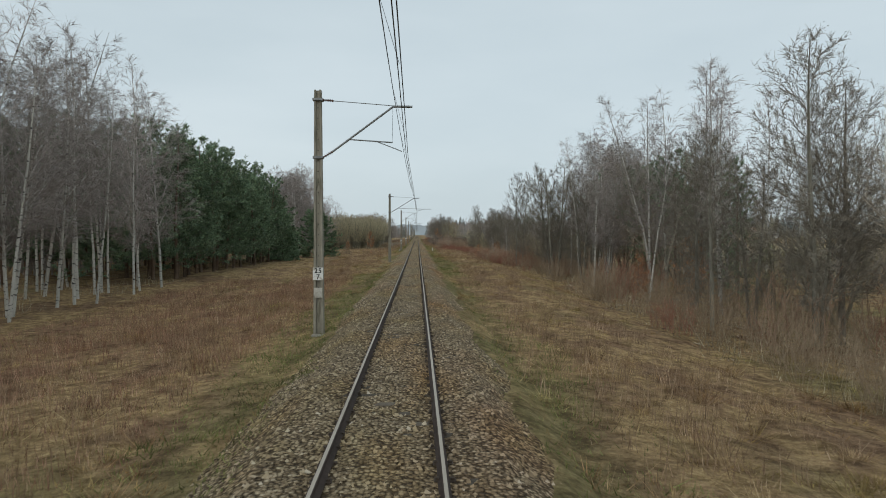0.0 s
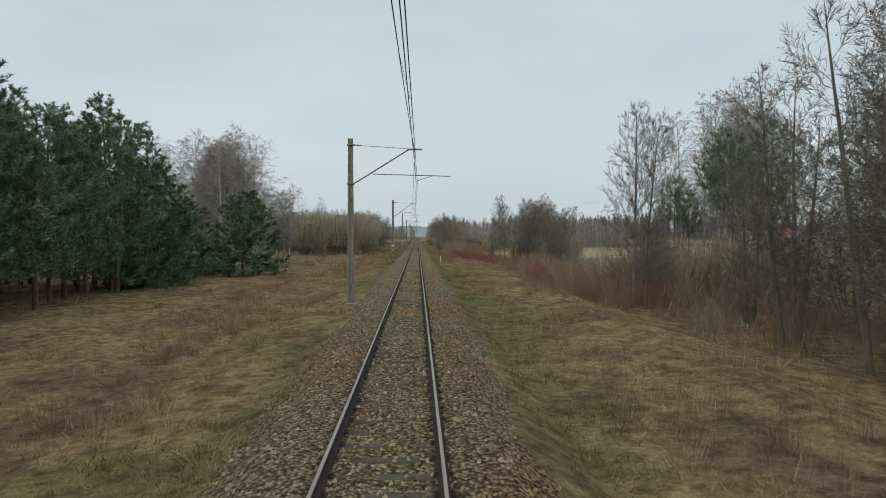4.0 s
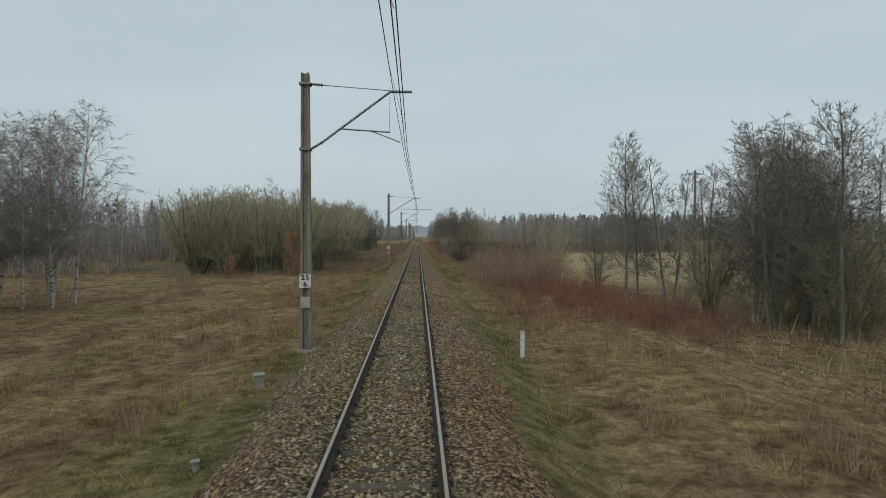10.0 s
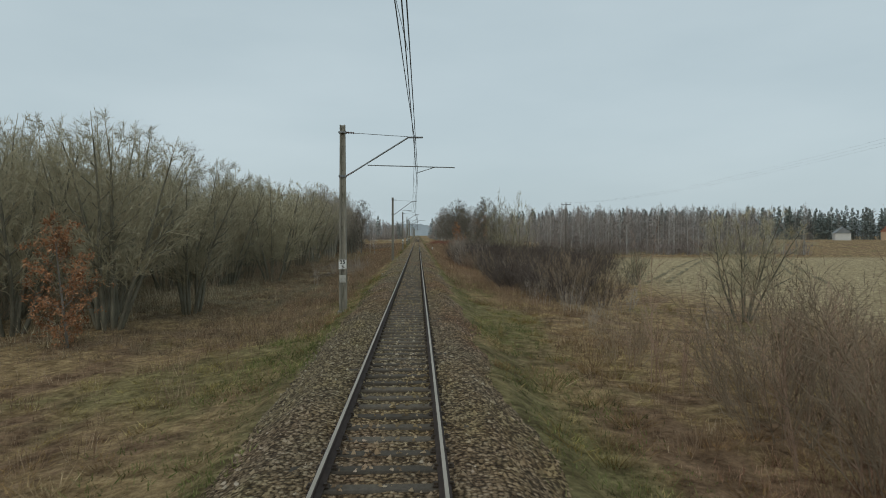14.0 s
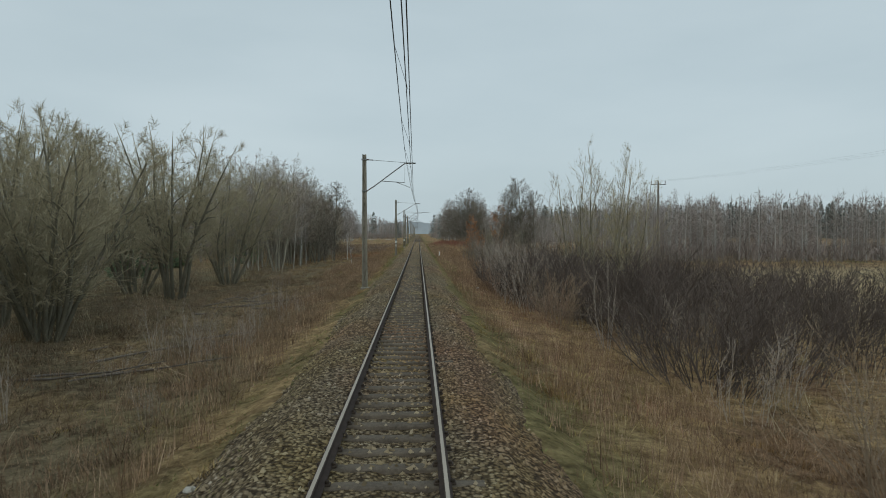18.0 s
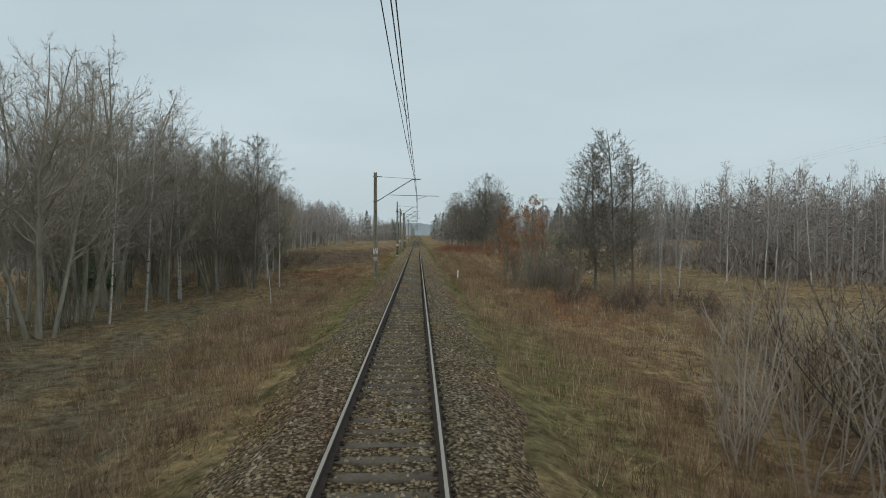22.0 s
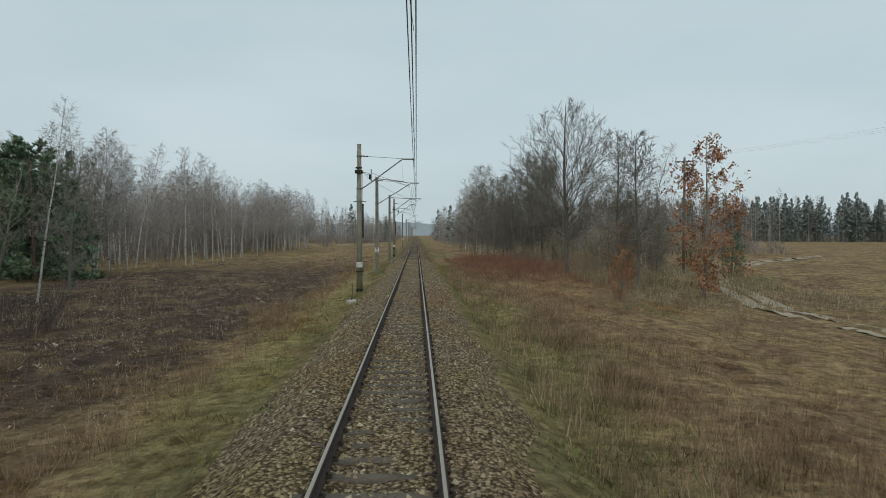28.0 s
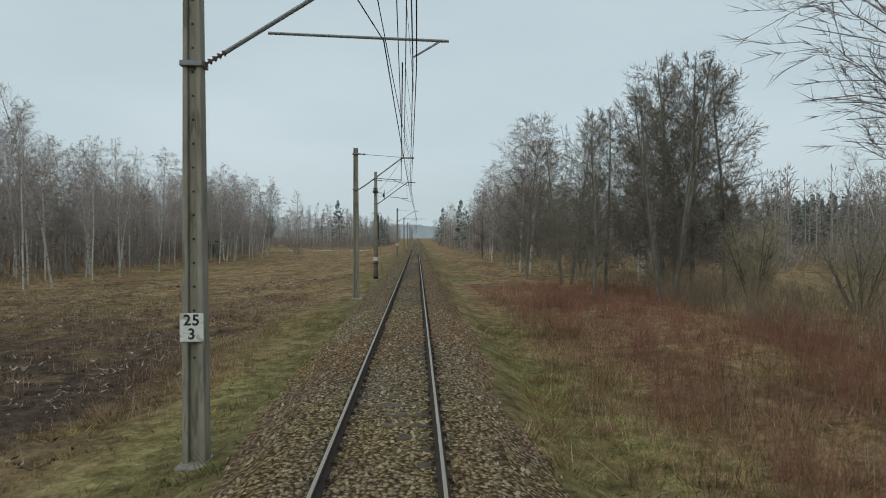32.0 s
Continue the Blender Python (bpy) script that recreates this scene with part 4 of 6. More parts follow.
# ---------------------------------------------------------------- woods and bushes, along the line
# birch wood with pines behind it, west side
scatter(["slim"], 74, -36, -20.5, 8, 58, 1.05, 1.35, 1.25)
scatter(["slim", "birch"], 10, -22, -19.5, 28, 56, 0.9, 1.15, 2.2)
scatter(["pine", "pine", "tallpine"], 62, -40, -21.5, 57, 116, 1.05, 1.3, 2.2, squash=1.15)
scatter(["pine"], 14, -23.5, -21, 60, 104, 0.95, 1.15, 2.6, squash=1.2)
plant("bushpine", -18.4, 125.5, 1.02, squash=1.42)
plant("bushpine", -24.4, 127, 0.95, squash=1.4)
plant("pine", -22.8, 116.6, 0.95, squash=1.4)
plant("bushpine", -23.5, 112, 1.2, squash=1.3)
plant("bushpine", -20.8, 108, 0.7, squash=1.3)
scatter(["birch"], 9, -34, -24, 136, 149, 1.15, 1.35, 1.8)
scatter(["birch"], 11, -29, -23.4, 144, 152, 1.25, 1.42, 1.2)
scatter(["birch", "slim"], 14, -55, -28, 135, 185, 0.75, 1.0, 3.0)
scatter(["bushpine"], 7, -44, -31, 160, 180, 0.6, 0.95, 2.6)
scatter(["birch"], 8, -28, -23, 170, 178, 0.9, 1.02, 1.3)
scatter(["brown"], 5, -30, -22, 168, 180, 0.5, 0.8, 1.5)
scatter(["birch", "slim"], 14, -50, -33, 160, 186, 0.8, 1.0, 2.4)
scatter(["bushpine"], 6, -40, -27.5, 152, 164, 0.5, 0.8, 2.4)
plant("rust", -27, 173, 0.62)
plant("rust", -8.8, 137.6, 0.14)
scatter(["brown"], 9, -32, -16, 150, 190, 0.5, 0.8, 2.0)
scatter(["brown", "dark"], 9, -31, -22, 138, 156, 0.6, 1.0, 1.8)
scatter(["brown", "dark"], 10, -21, -13.5, 145, 150.5, 0.22, 0.34, 0.9)
# willow thicket
def outside_willows(x, y):
    """Cuts the thicket to the camera's sight line at y = 155, and off the meadow."""
    return x < 78 - 0.5 * y or x > -13.5


scatter(["willow"], 15, -46, -22, 212, 262, 1.2, 1.45, 5.0, skip=outside_willows)
for x, y, s in ((-14.6, 214.5, 1.18), (-18.5, 213, 1.2), (-22.5, 212, 1.05), (-26.5, 213, 0.9), (-12.8, 221, 1.05), (-17, 220, 1.3), (-22, 219, 1.3), (-27, 219, 1.15)):
    plant("willow", x, y, s)
scatter(["willow"], 12, -24, -13.5, 224, 268, 1.1, 1.3, 4.0, skip=outside_willows)
scatter(["brown", "willow"], 12, -20, -12.5, 236, 268, 0.6, 0.85, 2.6)
plant("rust", -13.6, 208.6, 0.78, variant=0)
plant("rust", -20.5, 206, 0.4)
scatter(["brown"], 16, -26, -12, 200, 262, 0.5, 0.9, 1.6, skip=lambda x, y: x > -24 + (y - 200) * 0.24)
plant("willow", -16.8, 281, 1.42, variant=1)
for x, y, s in ((-22, 287, 1.45), (-21, 273, 1.35), (-25, 280, 1.4), (-26, 295, 1.4)):
    plant("willow", x, y, s)
plant("willow", -16.9, 295, 1.3, variant=3)
for x, y, s in ((-18.5, 303, 1.12), (-20.5, 312, 1.2), (-16.5, 315, 1.1), (-17.8, 321, 1.22), (-18.9, 327.6, 1.3), (-21.5, 322, 1.25), (-16.4, 330, 1.05), (-22, 331, 1.3), (-18.6, 334, 1.15), (-15.7, 338.5, 1.0), (-14.6, 334.6, 0.95), (-21, 341, 1.2), (-17.4, 345, 1.15)):
    plant("tallwillow", x, y, s)
scatter(["tallwillow", "slim"], 8, -38, -25, 276, 334, 1.0, 1.25, 3.5)
scatter(["slim"], 12, -24, -15, 304, 336, 0.6, 0.85, 2.2)
scatter(["brown", "brown", "bushpine"], 12, -36, -26, 300, 345, 0.5, 0.9, 2.0)
scatter(["brown"], 9, -22, -11, 268, 316, 0.35, 0.6, 2.0)
plant("poles", -17.5, 319, 1.0)
plant("fan", -12.4, 337, 0.85)
plant("fan", -13.1, 333, 0.7)
# alders and birches past the willows
for x, y, s in ((-19.2, 337.5, 1.1), (-22.5, 338, 1.2), (-24.5, 333, 1.25)):
    plant("alder", x, y, s)
plant("alder", -12.6, 338.5, 1.05, variant=0)
plant("poles", -14.6, 341, 0.8)
plant("alder", -15.2, 344, 0.95, variant=2)
plant("slim", -10.6, 338.6, 0.67, variant=1)
plant("slim", -8.8, 327, 0.36)
plant("slim", -14.5, 352, 0.8)
scatter(["tallwillow"], 9, -24, -15.5, 346, 376, 0.85, 1.1, 3.0)
scatter(["alder", "alder", "birch", "tallwillow"], 22, -36, -18, 341, 374, 0.95, 1.2, 3.0)
scatter(["alder", "slim", "tallwillow"], 24, -40, -21, 370, 412, 0.8, 1.0, 3.0)
scatter(["brown", "dark"], 16, -22, -11, 338, 395, 0.45, 0.9, 2.2)
scatter(["brown", "willow"], 16, -30, -17, 346, 392, 0.8, 1.1, 2.6)
plant("rust", -24, 378, 0.6)
for x, y, s in ((-27, 398, 1.0), (-25.5, 391, 0.95), (-29.5, 403, 1.05), (-23.5, 386, 0.8)):
    plant("willow", x, y, s)
plant("bushpine", -35.6, 427, 1.5, squash=1.2)
plant("bushpine", -38.2, 431, 1.5, squash=1.2)
scatter(["slim", "slim", "birch"], 110, -56, -29, 428, 565, 0.95, 1.2, 2.0)

# east side
scatter(["tallwillow", "tallwillow", "slim"], 12, 18, 34, 12, 74, 0.95, 1.2, 3.0)
scatter(["alder", "slim", "alder"], 11, 15, 20.5, 30, 80, 0.8, 1.05, 2.4)
scatter(["sapling", "sapling", "red"], 26, 14, 24, 26, 82, 0.8, 1.4, 1.6)
scatter(["red", "brown"], 34, 12.2, 19, 18, 82, 0.5, 0.85, 1.4)
for x, y, s in ((19, 46, 0.7), (16.8, 50, 0.5)):
    plant("rust", x, y, s)
plant("alder", 19, 31, 1.25)
for x, y, s in ((19.4, 55, 1.1), (20.6, 57.5, 1.18), (18.8, 66, 0.95), (22.5, 60, 1.2), (24, 52, 1.25), (21, 47, 1.15)):
    plant("slim", x, y, s)
scatter(["tallwillow", "birch", "alder"], 7, 18, 25, 58, 79, 1.0, 1.2, 2.4)
scatter(["tallpine", "tallpine", "pine"], 6, 21.5, 27, 50, 76, 0.9, 1.05, 3.0)
plant("oak", 21.5, 33, 1.0)
scatter(["brown"], 28, 12.5, 24, 14, 78, 0.6, 1.1, 1.8)
scatter(["willow"], 3, 22, 30, 30, 80, 0.7, 0.9, 5)
for x, y, s in ((26.5, 85, 1.12), (29, 92, 1.15), (31.5, 84, 1.1), (34, 92, 1.2)):
    plant("tallpine", x, y, s)
plant("slim", 17.2, 70, 0.98)
plant("slim", 18.6, 74, 1.0)
plant("alder", 15, 71.1, 1.08)
plant("alder", 15.2, 95.3, 1.08, variant=1, squash=0.72)
plant("alder", 14.2, 94.7, 1.12, variant=0, squash=0.72)
scatter(["brown", "yellow", "red"], 16, 14.5, 21, 84, 98, 0.5, 0.8, 1.5)
scatter(["brown", "brown", "red"], 24, 15.2, 24, 95, 106, 1.2, 1.7, 1.1)
plant("yellow", 18.0, 103.5, 0.68)
plant("yellow", 19.6, 105, 0.62)
scatter(["willow"], 5, 18, 25, 97, 107, 0.5, 0.68, 2.0)
scatter(["sapling", "red", "pale"], 34, 12, 21, 104, 140, 0.65, 1.0, 1.2)
plant("alder", 18.4, 88, 0.8)
scatter(["brown"], 16, 13.5, 24, 78, 102, 0.5, 0.95, 1.8)
scatter(["willow", "alder", "birch"], 6, 22, 34, 74, 98, 0.7, 1.0, 3.0)
scatter(["birch", "slim", "birch"], 13, 36.5, 46, 132, 146, 1.5, 1.75, 1.6, squash=0.85)
scatter(["brown", "yellow", "brown"], 14, 35, 46, 130, 146, 0.7, 1.2, 1.6)
for x, y, s, wide in ((35.2, 143, 1.1, 0.8), (38.2, 145.4, 0.95, 0.9), (40, 136, 1.55, 0.8), (44, 134, 1.6, 0.9), (36.5, 131, 1.5, 0.8)):
    plant("tallpine", x, y, s, squash=wide)
plant("slim", 16.4, 122, 0.42)
plant("slim", 18, 116, 0.36)
plant("slim", 14.6, 127, 0.3)
scatter(["red", "red", "brown"], 60, 10.6, 18, 92, 116, 0.5, 0.8, 0.9)
scatter(["red", "brown", "sapling"], 46, 11.5, 19, 112, 144, 0.5, 0.85, 0.9)
scatter(["red", "brown"], 10, 15.5, 22, 130, 145, 0.6, 0.9, 1.5)
plant("yellow", 19.5, 103, 0.55)
for x, y, s in ((12.4, 133, 0.40), (14.8, 129, 0.42), (13.4, 125.5, 0.30), (16.4, 134, 0.36), (17.5, 146, 0.45), (16.6, 142, 0.3), (17.5, 150, 0.3)):
    plant("rust", x, y, s)
for x, y, s in ((18.8, 146.8, 0.86), (19.4, 144, 0.8), (20.6, 149, 0.75)):
    plant("alder", x, y, s * 0.92)
for x, y, s in ((19.6, 166.9, 0.95), (21, 164.5, 0.92), (22.8, 168, 0.88), (24.6, 170, 0.9), (18.3, 170, 0.8), (26.5, 167, 0.85)):
    plant("alder", x, y, s)
for x, y, s in ((23.5, 160, 0.7), (25, 168, 0.7), (17.2, 168, 0.6), (20.2, 160, 0.6)):
    plant("willow", x, y, s)
plant("alder", 15.9, 179.4, 1.05, variant=0, squash=0.8)
plant("alder", 16.9, 179.8, 0.92, variant=1, squash=0.8)
plant("alder", 18.6, 178, 0.9, variant=2)
plant("alder", 15.2, 185, 0.56, variant=3)
scatter(["brown"], 17, 14, 26, 146, 176, 0.7, 1.1, 1.5)
scatter(["alder", "birch"], 10, 17, 24, 158, 173, 0.72, 0.95, 1.6)
scatter(["willow"], 3, 19, 26, 152, 174, 0.6, 0.8, 2.4)
scatter(["red"], 85, 7.0, 16, 158, 188, 0.38, 0.62, 0.8)
scatter(["sapling", "sapling", "brown"], 44, 6.8, 14, 186, 202, 0.75, 1.2, 0.7)
scatter(["sapling", "sapling", "pale"], 12, 5.8, 9.0, 177, 187, 0.95, 1.25, 0.7)
scatter(["pale"], 10, 7, 14, 206, 224, 0.5, 0.8, 1.2)
plant("willow", 18, 217, 0.75, variant=2)
plant("willow", 21.4, 246, 0.42)
scatter(["dark", "dark", "brown"], 20, 6.5, 14, 224, 244, 0.85, 1.25, 1.2)
scatter(["pale"], 12, 7, 13, 238, 262, 0.6, 1.0, 1.5)
plant("fan", 7.5, 257.4, 0.85, variant=0)
scatter(["dark"], 52, 9, 27, 246, 292, 1.2, 1.6, 1.4, skip=lambda x, y: x > 0.5 * (y - 219) + 0.5)
scatter(["pale", "brown"], 20, 6.4, 9.5, 262, 286, 0.6, 1.0, 1.2)
plant("yellow", 12.2, 283, 1.42, squash=0.8)
plant("yellow", 13.4, 279, 1.4, squash=0.8)
plant("yellow", 15.4, 281, 1.36, squash=0.8)
for x, y, s in ((7.2, 270.4, 0.95), (5.9, 290, 0.8), (7.4, 291.5, 0.85), (7.6, 283, 0.8), (6.6, 297, 0.8), (7.5, 298.2, 0.95), (8.6, 296.6, 0.95), (9.4, 299.5, 0.9), (10.2, 297.5, 0.9), (7.1, 295, 0.7)):
    plant("fan", x, y, s)
scatter(["dark", "dark", "dark", "pale"], 30, 6.8, 11, 266, 291, 1.0, 1.4, 1.0)
scatter(["brown"], 6, 9.5, 13, 291, 300, 0.9, 1.2, 1.2)
for x, y, s in ((6.0, 279, 0.8), (6.3, 283.5, 0.9), (5.9, 287, 0.75), (6.5, 292, 0.9), (6.2, 275, 0.7), (6.4, 296, 0.8), (6.6, 289, 0.95), (6.9, 281, 1.0), (7.2, 286, 1.05)):
    plant("fan", x, y, s)
scatter(["sapling", "sapling", "fan"], 16, 5.5, 7.2, 262, 286, 0.55, 0.85, 0.8)
for x, y, s in ((-7.0, 270.6, 0.42), (-7.7, 271.5, 0.5), (-6.6, 262, 0.4), (-8.0, 258, 0.5), (-8.8, 256.4, 0.5), (-7.3, 255, 0.42), (-9.6, 249, 0.5), (-8.4, 240, 0.45)):
    plant("fan", x, y, s)
scatter(["pale"], 16, -9.4, -5.6, 248, 270, 0.32, 0.55, 0.6)
scatter(["dark", "dark", "pale"], 24, 11, 24, 286, 304, 1.2, 1.7, 1.6)
scatter(["brown", "red", "dark"], 16, 9, 24, 304, 330, 0.35, 0.6, 2.0)
scatter(["brown", "dark"], 14, 10, 22, 322, 338, 0.4, 0.8, 1.5)
for x, y, s in ((14.0, 341, 1.0), (15.9, 342.4, 1.1), (17.2, 341, 1.2), (19.2, 342.6, 1.06)):
    plant("alder", x, y, s, variant=0 if y > 341.8 else 1)
scatter(["slim"], 5, 18.5, 24, 334, 350, 0.55, 0.75, 1.4)
scatter(["brown", "red"], 16, 12, 22, 338, 352, 0.4, 0.75, 1.4)
scatter(["brown"], 10, 8.5, 14, 345, 356, 0.5, 0.8, 1.0)
for x, y, s in ((8.9, 337.6, 0.95), (9.8, 339, 0.9), (8.2, 340.5, 0.85), (12.2, 338.6, 0.8), (11.2, 344, 0.8), (11.8, 349, 0.9), (12.8, 350, 0.9), (13.6, 348.5, 0.85), (12.0, 343, 0.9), (13.2, 343.6, 0.95), (14.3, 345.5, 0.9)):
    plant("poles", x, y, s)
scatter(["slim", "birch", "slim"], 34, 26, 62, 352, 402, 0.7, 0.95, 3.0, skip=lambda x, y: x < 0.75 * (y - 361) + 1)
plant("rust", 10.8, 362, 1.1, variant=1, squash=0.75)
plant("rust", 13.2, 373, 0.6)
plant("rust", 17.4, 381, 0.32)
scatter(["brown"], 12, 10, 24, 362, 400, 0.35, 0.7, 2.0)
plant("oak", 14.6, 425.1, 1.23, variant=0)
plant("rust", 21.8, 411, 1.8, variant=2, squash=0.86)
plant("rust", 17.3, 415, 0.75, variant=0)
plant("rust", 12.8, 402, 0.5, variant=1)
plant("alder", 17.4, 412.7, 1.04, variant=0)
plant("alder", 16.1, 413.6, 1.04, variant=1)
plant("slim", 18.4, 416, 0.8)
plant("pine", 30, 424, 0.38, squash=1.4)
for x, y, s in ((10.6, 450.7, 0.95), (12.4, 455, 1.0), (11.5, 462, 1.05), (13.4, 447, 0.95), (9.8, 470, 1.0), (16.2, 453, 1.28), (15.0, 451, 1.18), (17.6, 454, 1.3), (18.8, 452, 1.22), (16.8, 457, 1.25)):
    plant("alder", x, y, s, variant=PLACER.randrange(3))
scatter(["red"], 60, 5.6, 14, 417, 452, 0.42, 0.62, 0.9)
scatter(["red", "brown"], 22, 12.5, 22, 416, 448, 0.45, 0.8, 1.6)
scatter(["alder", "slim", "willow"], 22, 19, 36, 428, 472, 0.5, 0.72, 2.4)
scatter(["brown"], 12, 12, 24, 432, 475, 0.6, 0.95, 2.0)
scatter(["alder", "birch"], 26, 10.5, 26, 472, 560, 0.9, 1.2, 3.0)


# ---------------------------------------------------------------- distant woods
def simple_tree(rng, conifer):
    """A few dozen slivers and a trunk, for woods far off; 15 m high."""
    P, Q, W = [], [], []
    trunk = tubes([(0, 0, 0), (0, 0, 7)], [(0, 0, 7), (0.2, 0.1, 14)], [0.13, 0.09], [0.09, 0.02], 3)
    for k in range(170 if conifer else 135):
        t = rng.uniform(0.25 if not conifer else 0.2, 1.0)
        a = rng.uniform(0, 6.28)
        if conifer:
            reach = 3.4 * (1.03 - t) ** 0.8 + 0.15
            r0 = rng.uniform(0.0, 0.7) * reach
            p = np.array((math.cos(a) * r0, math.sin(a) * r0, 14 * t))
            q = p + np.array((math.cos(a) * reach * 0.45, math.sin(a) * reach * 0.45, rng.uniform(-0.2, 0.9)))
            w = 0.62
        else:
            reach = 2.3 * math.sin(math.pi * min(1, 0.12 + 0.8 * t)) + 0.2
            r0 = rng.uniform(0.0, 0.55) * reach
            p = np.array((math.cos(a) * r0, math.sin(a) * r0, 14 * t - 0.8))
            q = p + np.array((math.cos(a) * reach * 0.45 + rng.gauss(0, 0.25), math.sin(a) * reach * 0.45 + rng.gauss(0, 0.25), rng.uniform(-0.1, 1.1)))
            w = 0.10
        P.append(p)
        Q.append(q)
        W.append(w)
    for k in range(46):
        a, q = rng.uniform(0, 6.28), rng.uniform(0.2, 2.2)
        p = np.array((math.cos(a) * q, math.sin(a) * q, rng.uniform(-0.2, 2.5)))
        P.append(p)
        Q.append(p + np.array((rng.gauss(0, 0.5), rng.gauss(0, 0.5), rng.uniform(0.8, 2.0))))
        W.append(0.22)
    nr = np.random.default_rng(rng.randrange(10 ** 6))
    return trunk, slivers(P, Q, W, nr)


def far_wood(name, label, n, x0, x1, y0, y1, s0, s1, conifer=0.0, seed=1, edge=None):
    rng = random.Random(seed)
    shapes = [simple_tree(rng, False) for _ in range(5)], [simple_tree(rng, True) for _ in range(3)]
    parts = {"trunks": ([], [], 0), "twigs": ([], [], 0), "needles": ([], [], 0)}
    for _ in range(n):
        x, y = rng.uniform(x0, x1), rng.uniform(y0, y1)
        if edge and not edge(x, y):
            continue
        c = rng.random() < conifer
        (tv, tf), (cv, cf) = rng.choice(shapes[1 if c else 0])
        s, a = rng.uniform(s0, s1), rng.uniform(0, 6.28)
        R = np.array(((math.cos(a), -math.sin(a), 0), (math.sin(a), math.cos(a), 0), (0, 0, 1))) * s
        o = np.array((x, y, gz(x, y) - 0.1))
        for key, v, f in (("trunks", tv, as_tris(tf)), ("needles" if c else "twigs", cv, cf)):
            V, F, k = parts[key]
            V.append(v @ R.T + o)
            F.append(f + k)
            parts[key] = (V, F, k + len(v))
    root = tagged(new(name), label, "woods", kind="stuff")
    for key, mat in (("trunks", M_FAR_BARK), ("twigs", M_FAR_TWIG), ("needles", M_HAZED_PINE)):
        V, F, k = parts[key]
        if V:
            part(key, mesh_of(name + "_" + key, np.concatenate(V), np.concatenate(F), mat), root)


far_wood("birch_wood", "distant leafless birch wood with pale trunks", 260, -120, -52, 190, 330, 0.75, 1.0, 0.05, 3)
far_wood("birch_wood", "distant leafless birch wood beyond the field", 290, 40, 100, 350, 406, 0.75, 1.0, 0.0, 4)
far_wood("pine_wood", "distant hazy pine wood beyond the stubble field", 4600, 90, 620, 520, 740, 1.1, 1.75, 0.7, 5, lambda x, y: 0 < y - (760 - 0.35 * x) < 24)
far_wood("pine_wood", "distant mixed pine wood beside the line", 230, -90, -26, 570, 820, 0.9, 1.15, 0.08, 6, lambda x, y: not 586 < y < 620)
far_wood("birch_wood", "leafless wood lining the track far ahead", 330, 11, 60, 545, 900, 0.85, 1.15, 0.04, 7)
far_wood("birch_wood", "leafless wood lining the track far ahead", 170, -30, -12, 628, 950, 0.6, 1.0, 0.04, 8)
far_wood("pine_wood", "distant hazy pine wood past the meadow", 170, -140, -58, 430, 600, 0.9, 1.2, 0.1, 9)
far_wood("birch_wood", "leafless wood behind the birches", 240, -75, -36, 5, 130, 0.95, 1.15, 0.05, 10)
far_wood("birch_wood", "leafless wood behind the thicket", 105, 36, 74, -10, 95, 0.8, 1.05, 0.0, 11)
far_wood("birch_wood", "leafless wood behind the alders", 110, 36, 75, 490, 560, 0.8, 1.0, 0.0, 15)
far_wood("pine_wood", "distant hazy pine wood beyond the stubble field", 1600, 40, 330, 640, 780, 1.05, 1.65, 0.55, 16, lambda x, y: 0 < y - (742 - 0.15 * x) < 22)
far_wood("birch_wood", "leafless wood behind the young birches", 280, -85, -38, 440, 600, 0.85, 1.05, 0.04, 13)
far_wood("birch_wood", "leafless wood edge beyond the meadow", 110, -80, -38, 188, 232, 0.6, 0.85, 0.0, 14)
far_wood("birch_wood", "leafless wood behind the willows", 230, -80, -34, 250, 425, 0.8, 1.0, 0.08, 12)


def backdrop():
    """The last line of forest, over a kilometre off; its mist is a glow."""
    m, n, l, b = tree_of("glowing_mist_forest")
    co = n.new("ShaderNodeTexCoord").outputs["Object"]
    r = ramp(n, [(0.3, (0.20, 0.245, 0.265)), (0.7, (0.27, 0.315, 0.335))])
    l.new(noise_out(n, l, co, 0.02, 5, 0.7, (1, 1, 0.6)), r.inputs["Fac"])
    # unlit emission: the haze is put into its grey-blue colour
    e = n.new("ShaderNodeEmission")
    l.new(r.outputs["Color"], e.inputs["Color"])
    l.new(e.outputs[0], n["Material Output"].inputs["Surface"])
    rng = random.Random(77)
    v, f = [], []
    for k in range(1400):
        a = radians(-75 + 150 * k / 1399)
        h = 20 + 4 * math.sin(k * 0.02) + 2.5 * math.sin(k * 0.11 + 1) + rng.uniform(-1.5, 2.5)
        x, y = 1350 * math.sin(a), 400 + 1350 * math.cos(a)
        v += [(x, y, -6), (x, y, h)]
        if k:
            f.append((2 * k - 2, 2 * k, 2 * k + 1, 2 * k - 1))
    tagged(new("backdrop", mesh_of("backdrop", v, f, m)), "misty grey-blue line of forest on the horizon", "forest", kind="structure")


backdrop()


# ---------------------------------------------------------------- catenary
def font(text, size, x, y, z, parent, mat):
    """Each figure of a number by itself, side by side."""
    for k, c in enumerate(text):
        cu = bpy.data.curves.new("figure", "FONT")
        cu.body, cu.size, cu.align_x, cu.align_y, cu.extrude = c, size, "CENTER", "CENTER", 0.001
        cu.offset = 0.006
        cu.materials.append(mat)
        ob = new("figure", cu)
        ob.matrix_basis = pose(x + (k - (len(text) - 1) / 2) * size * 0.56, y, z, 90, 0, 0)
        ob.parent = parent


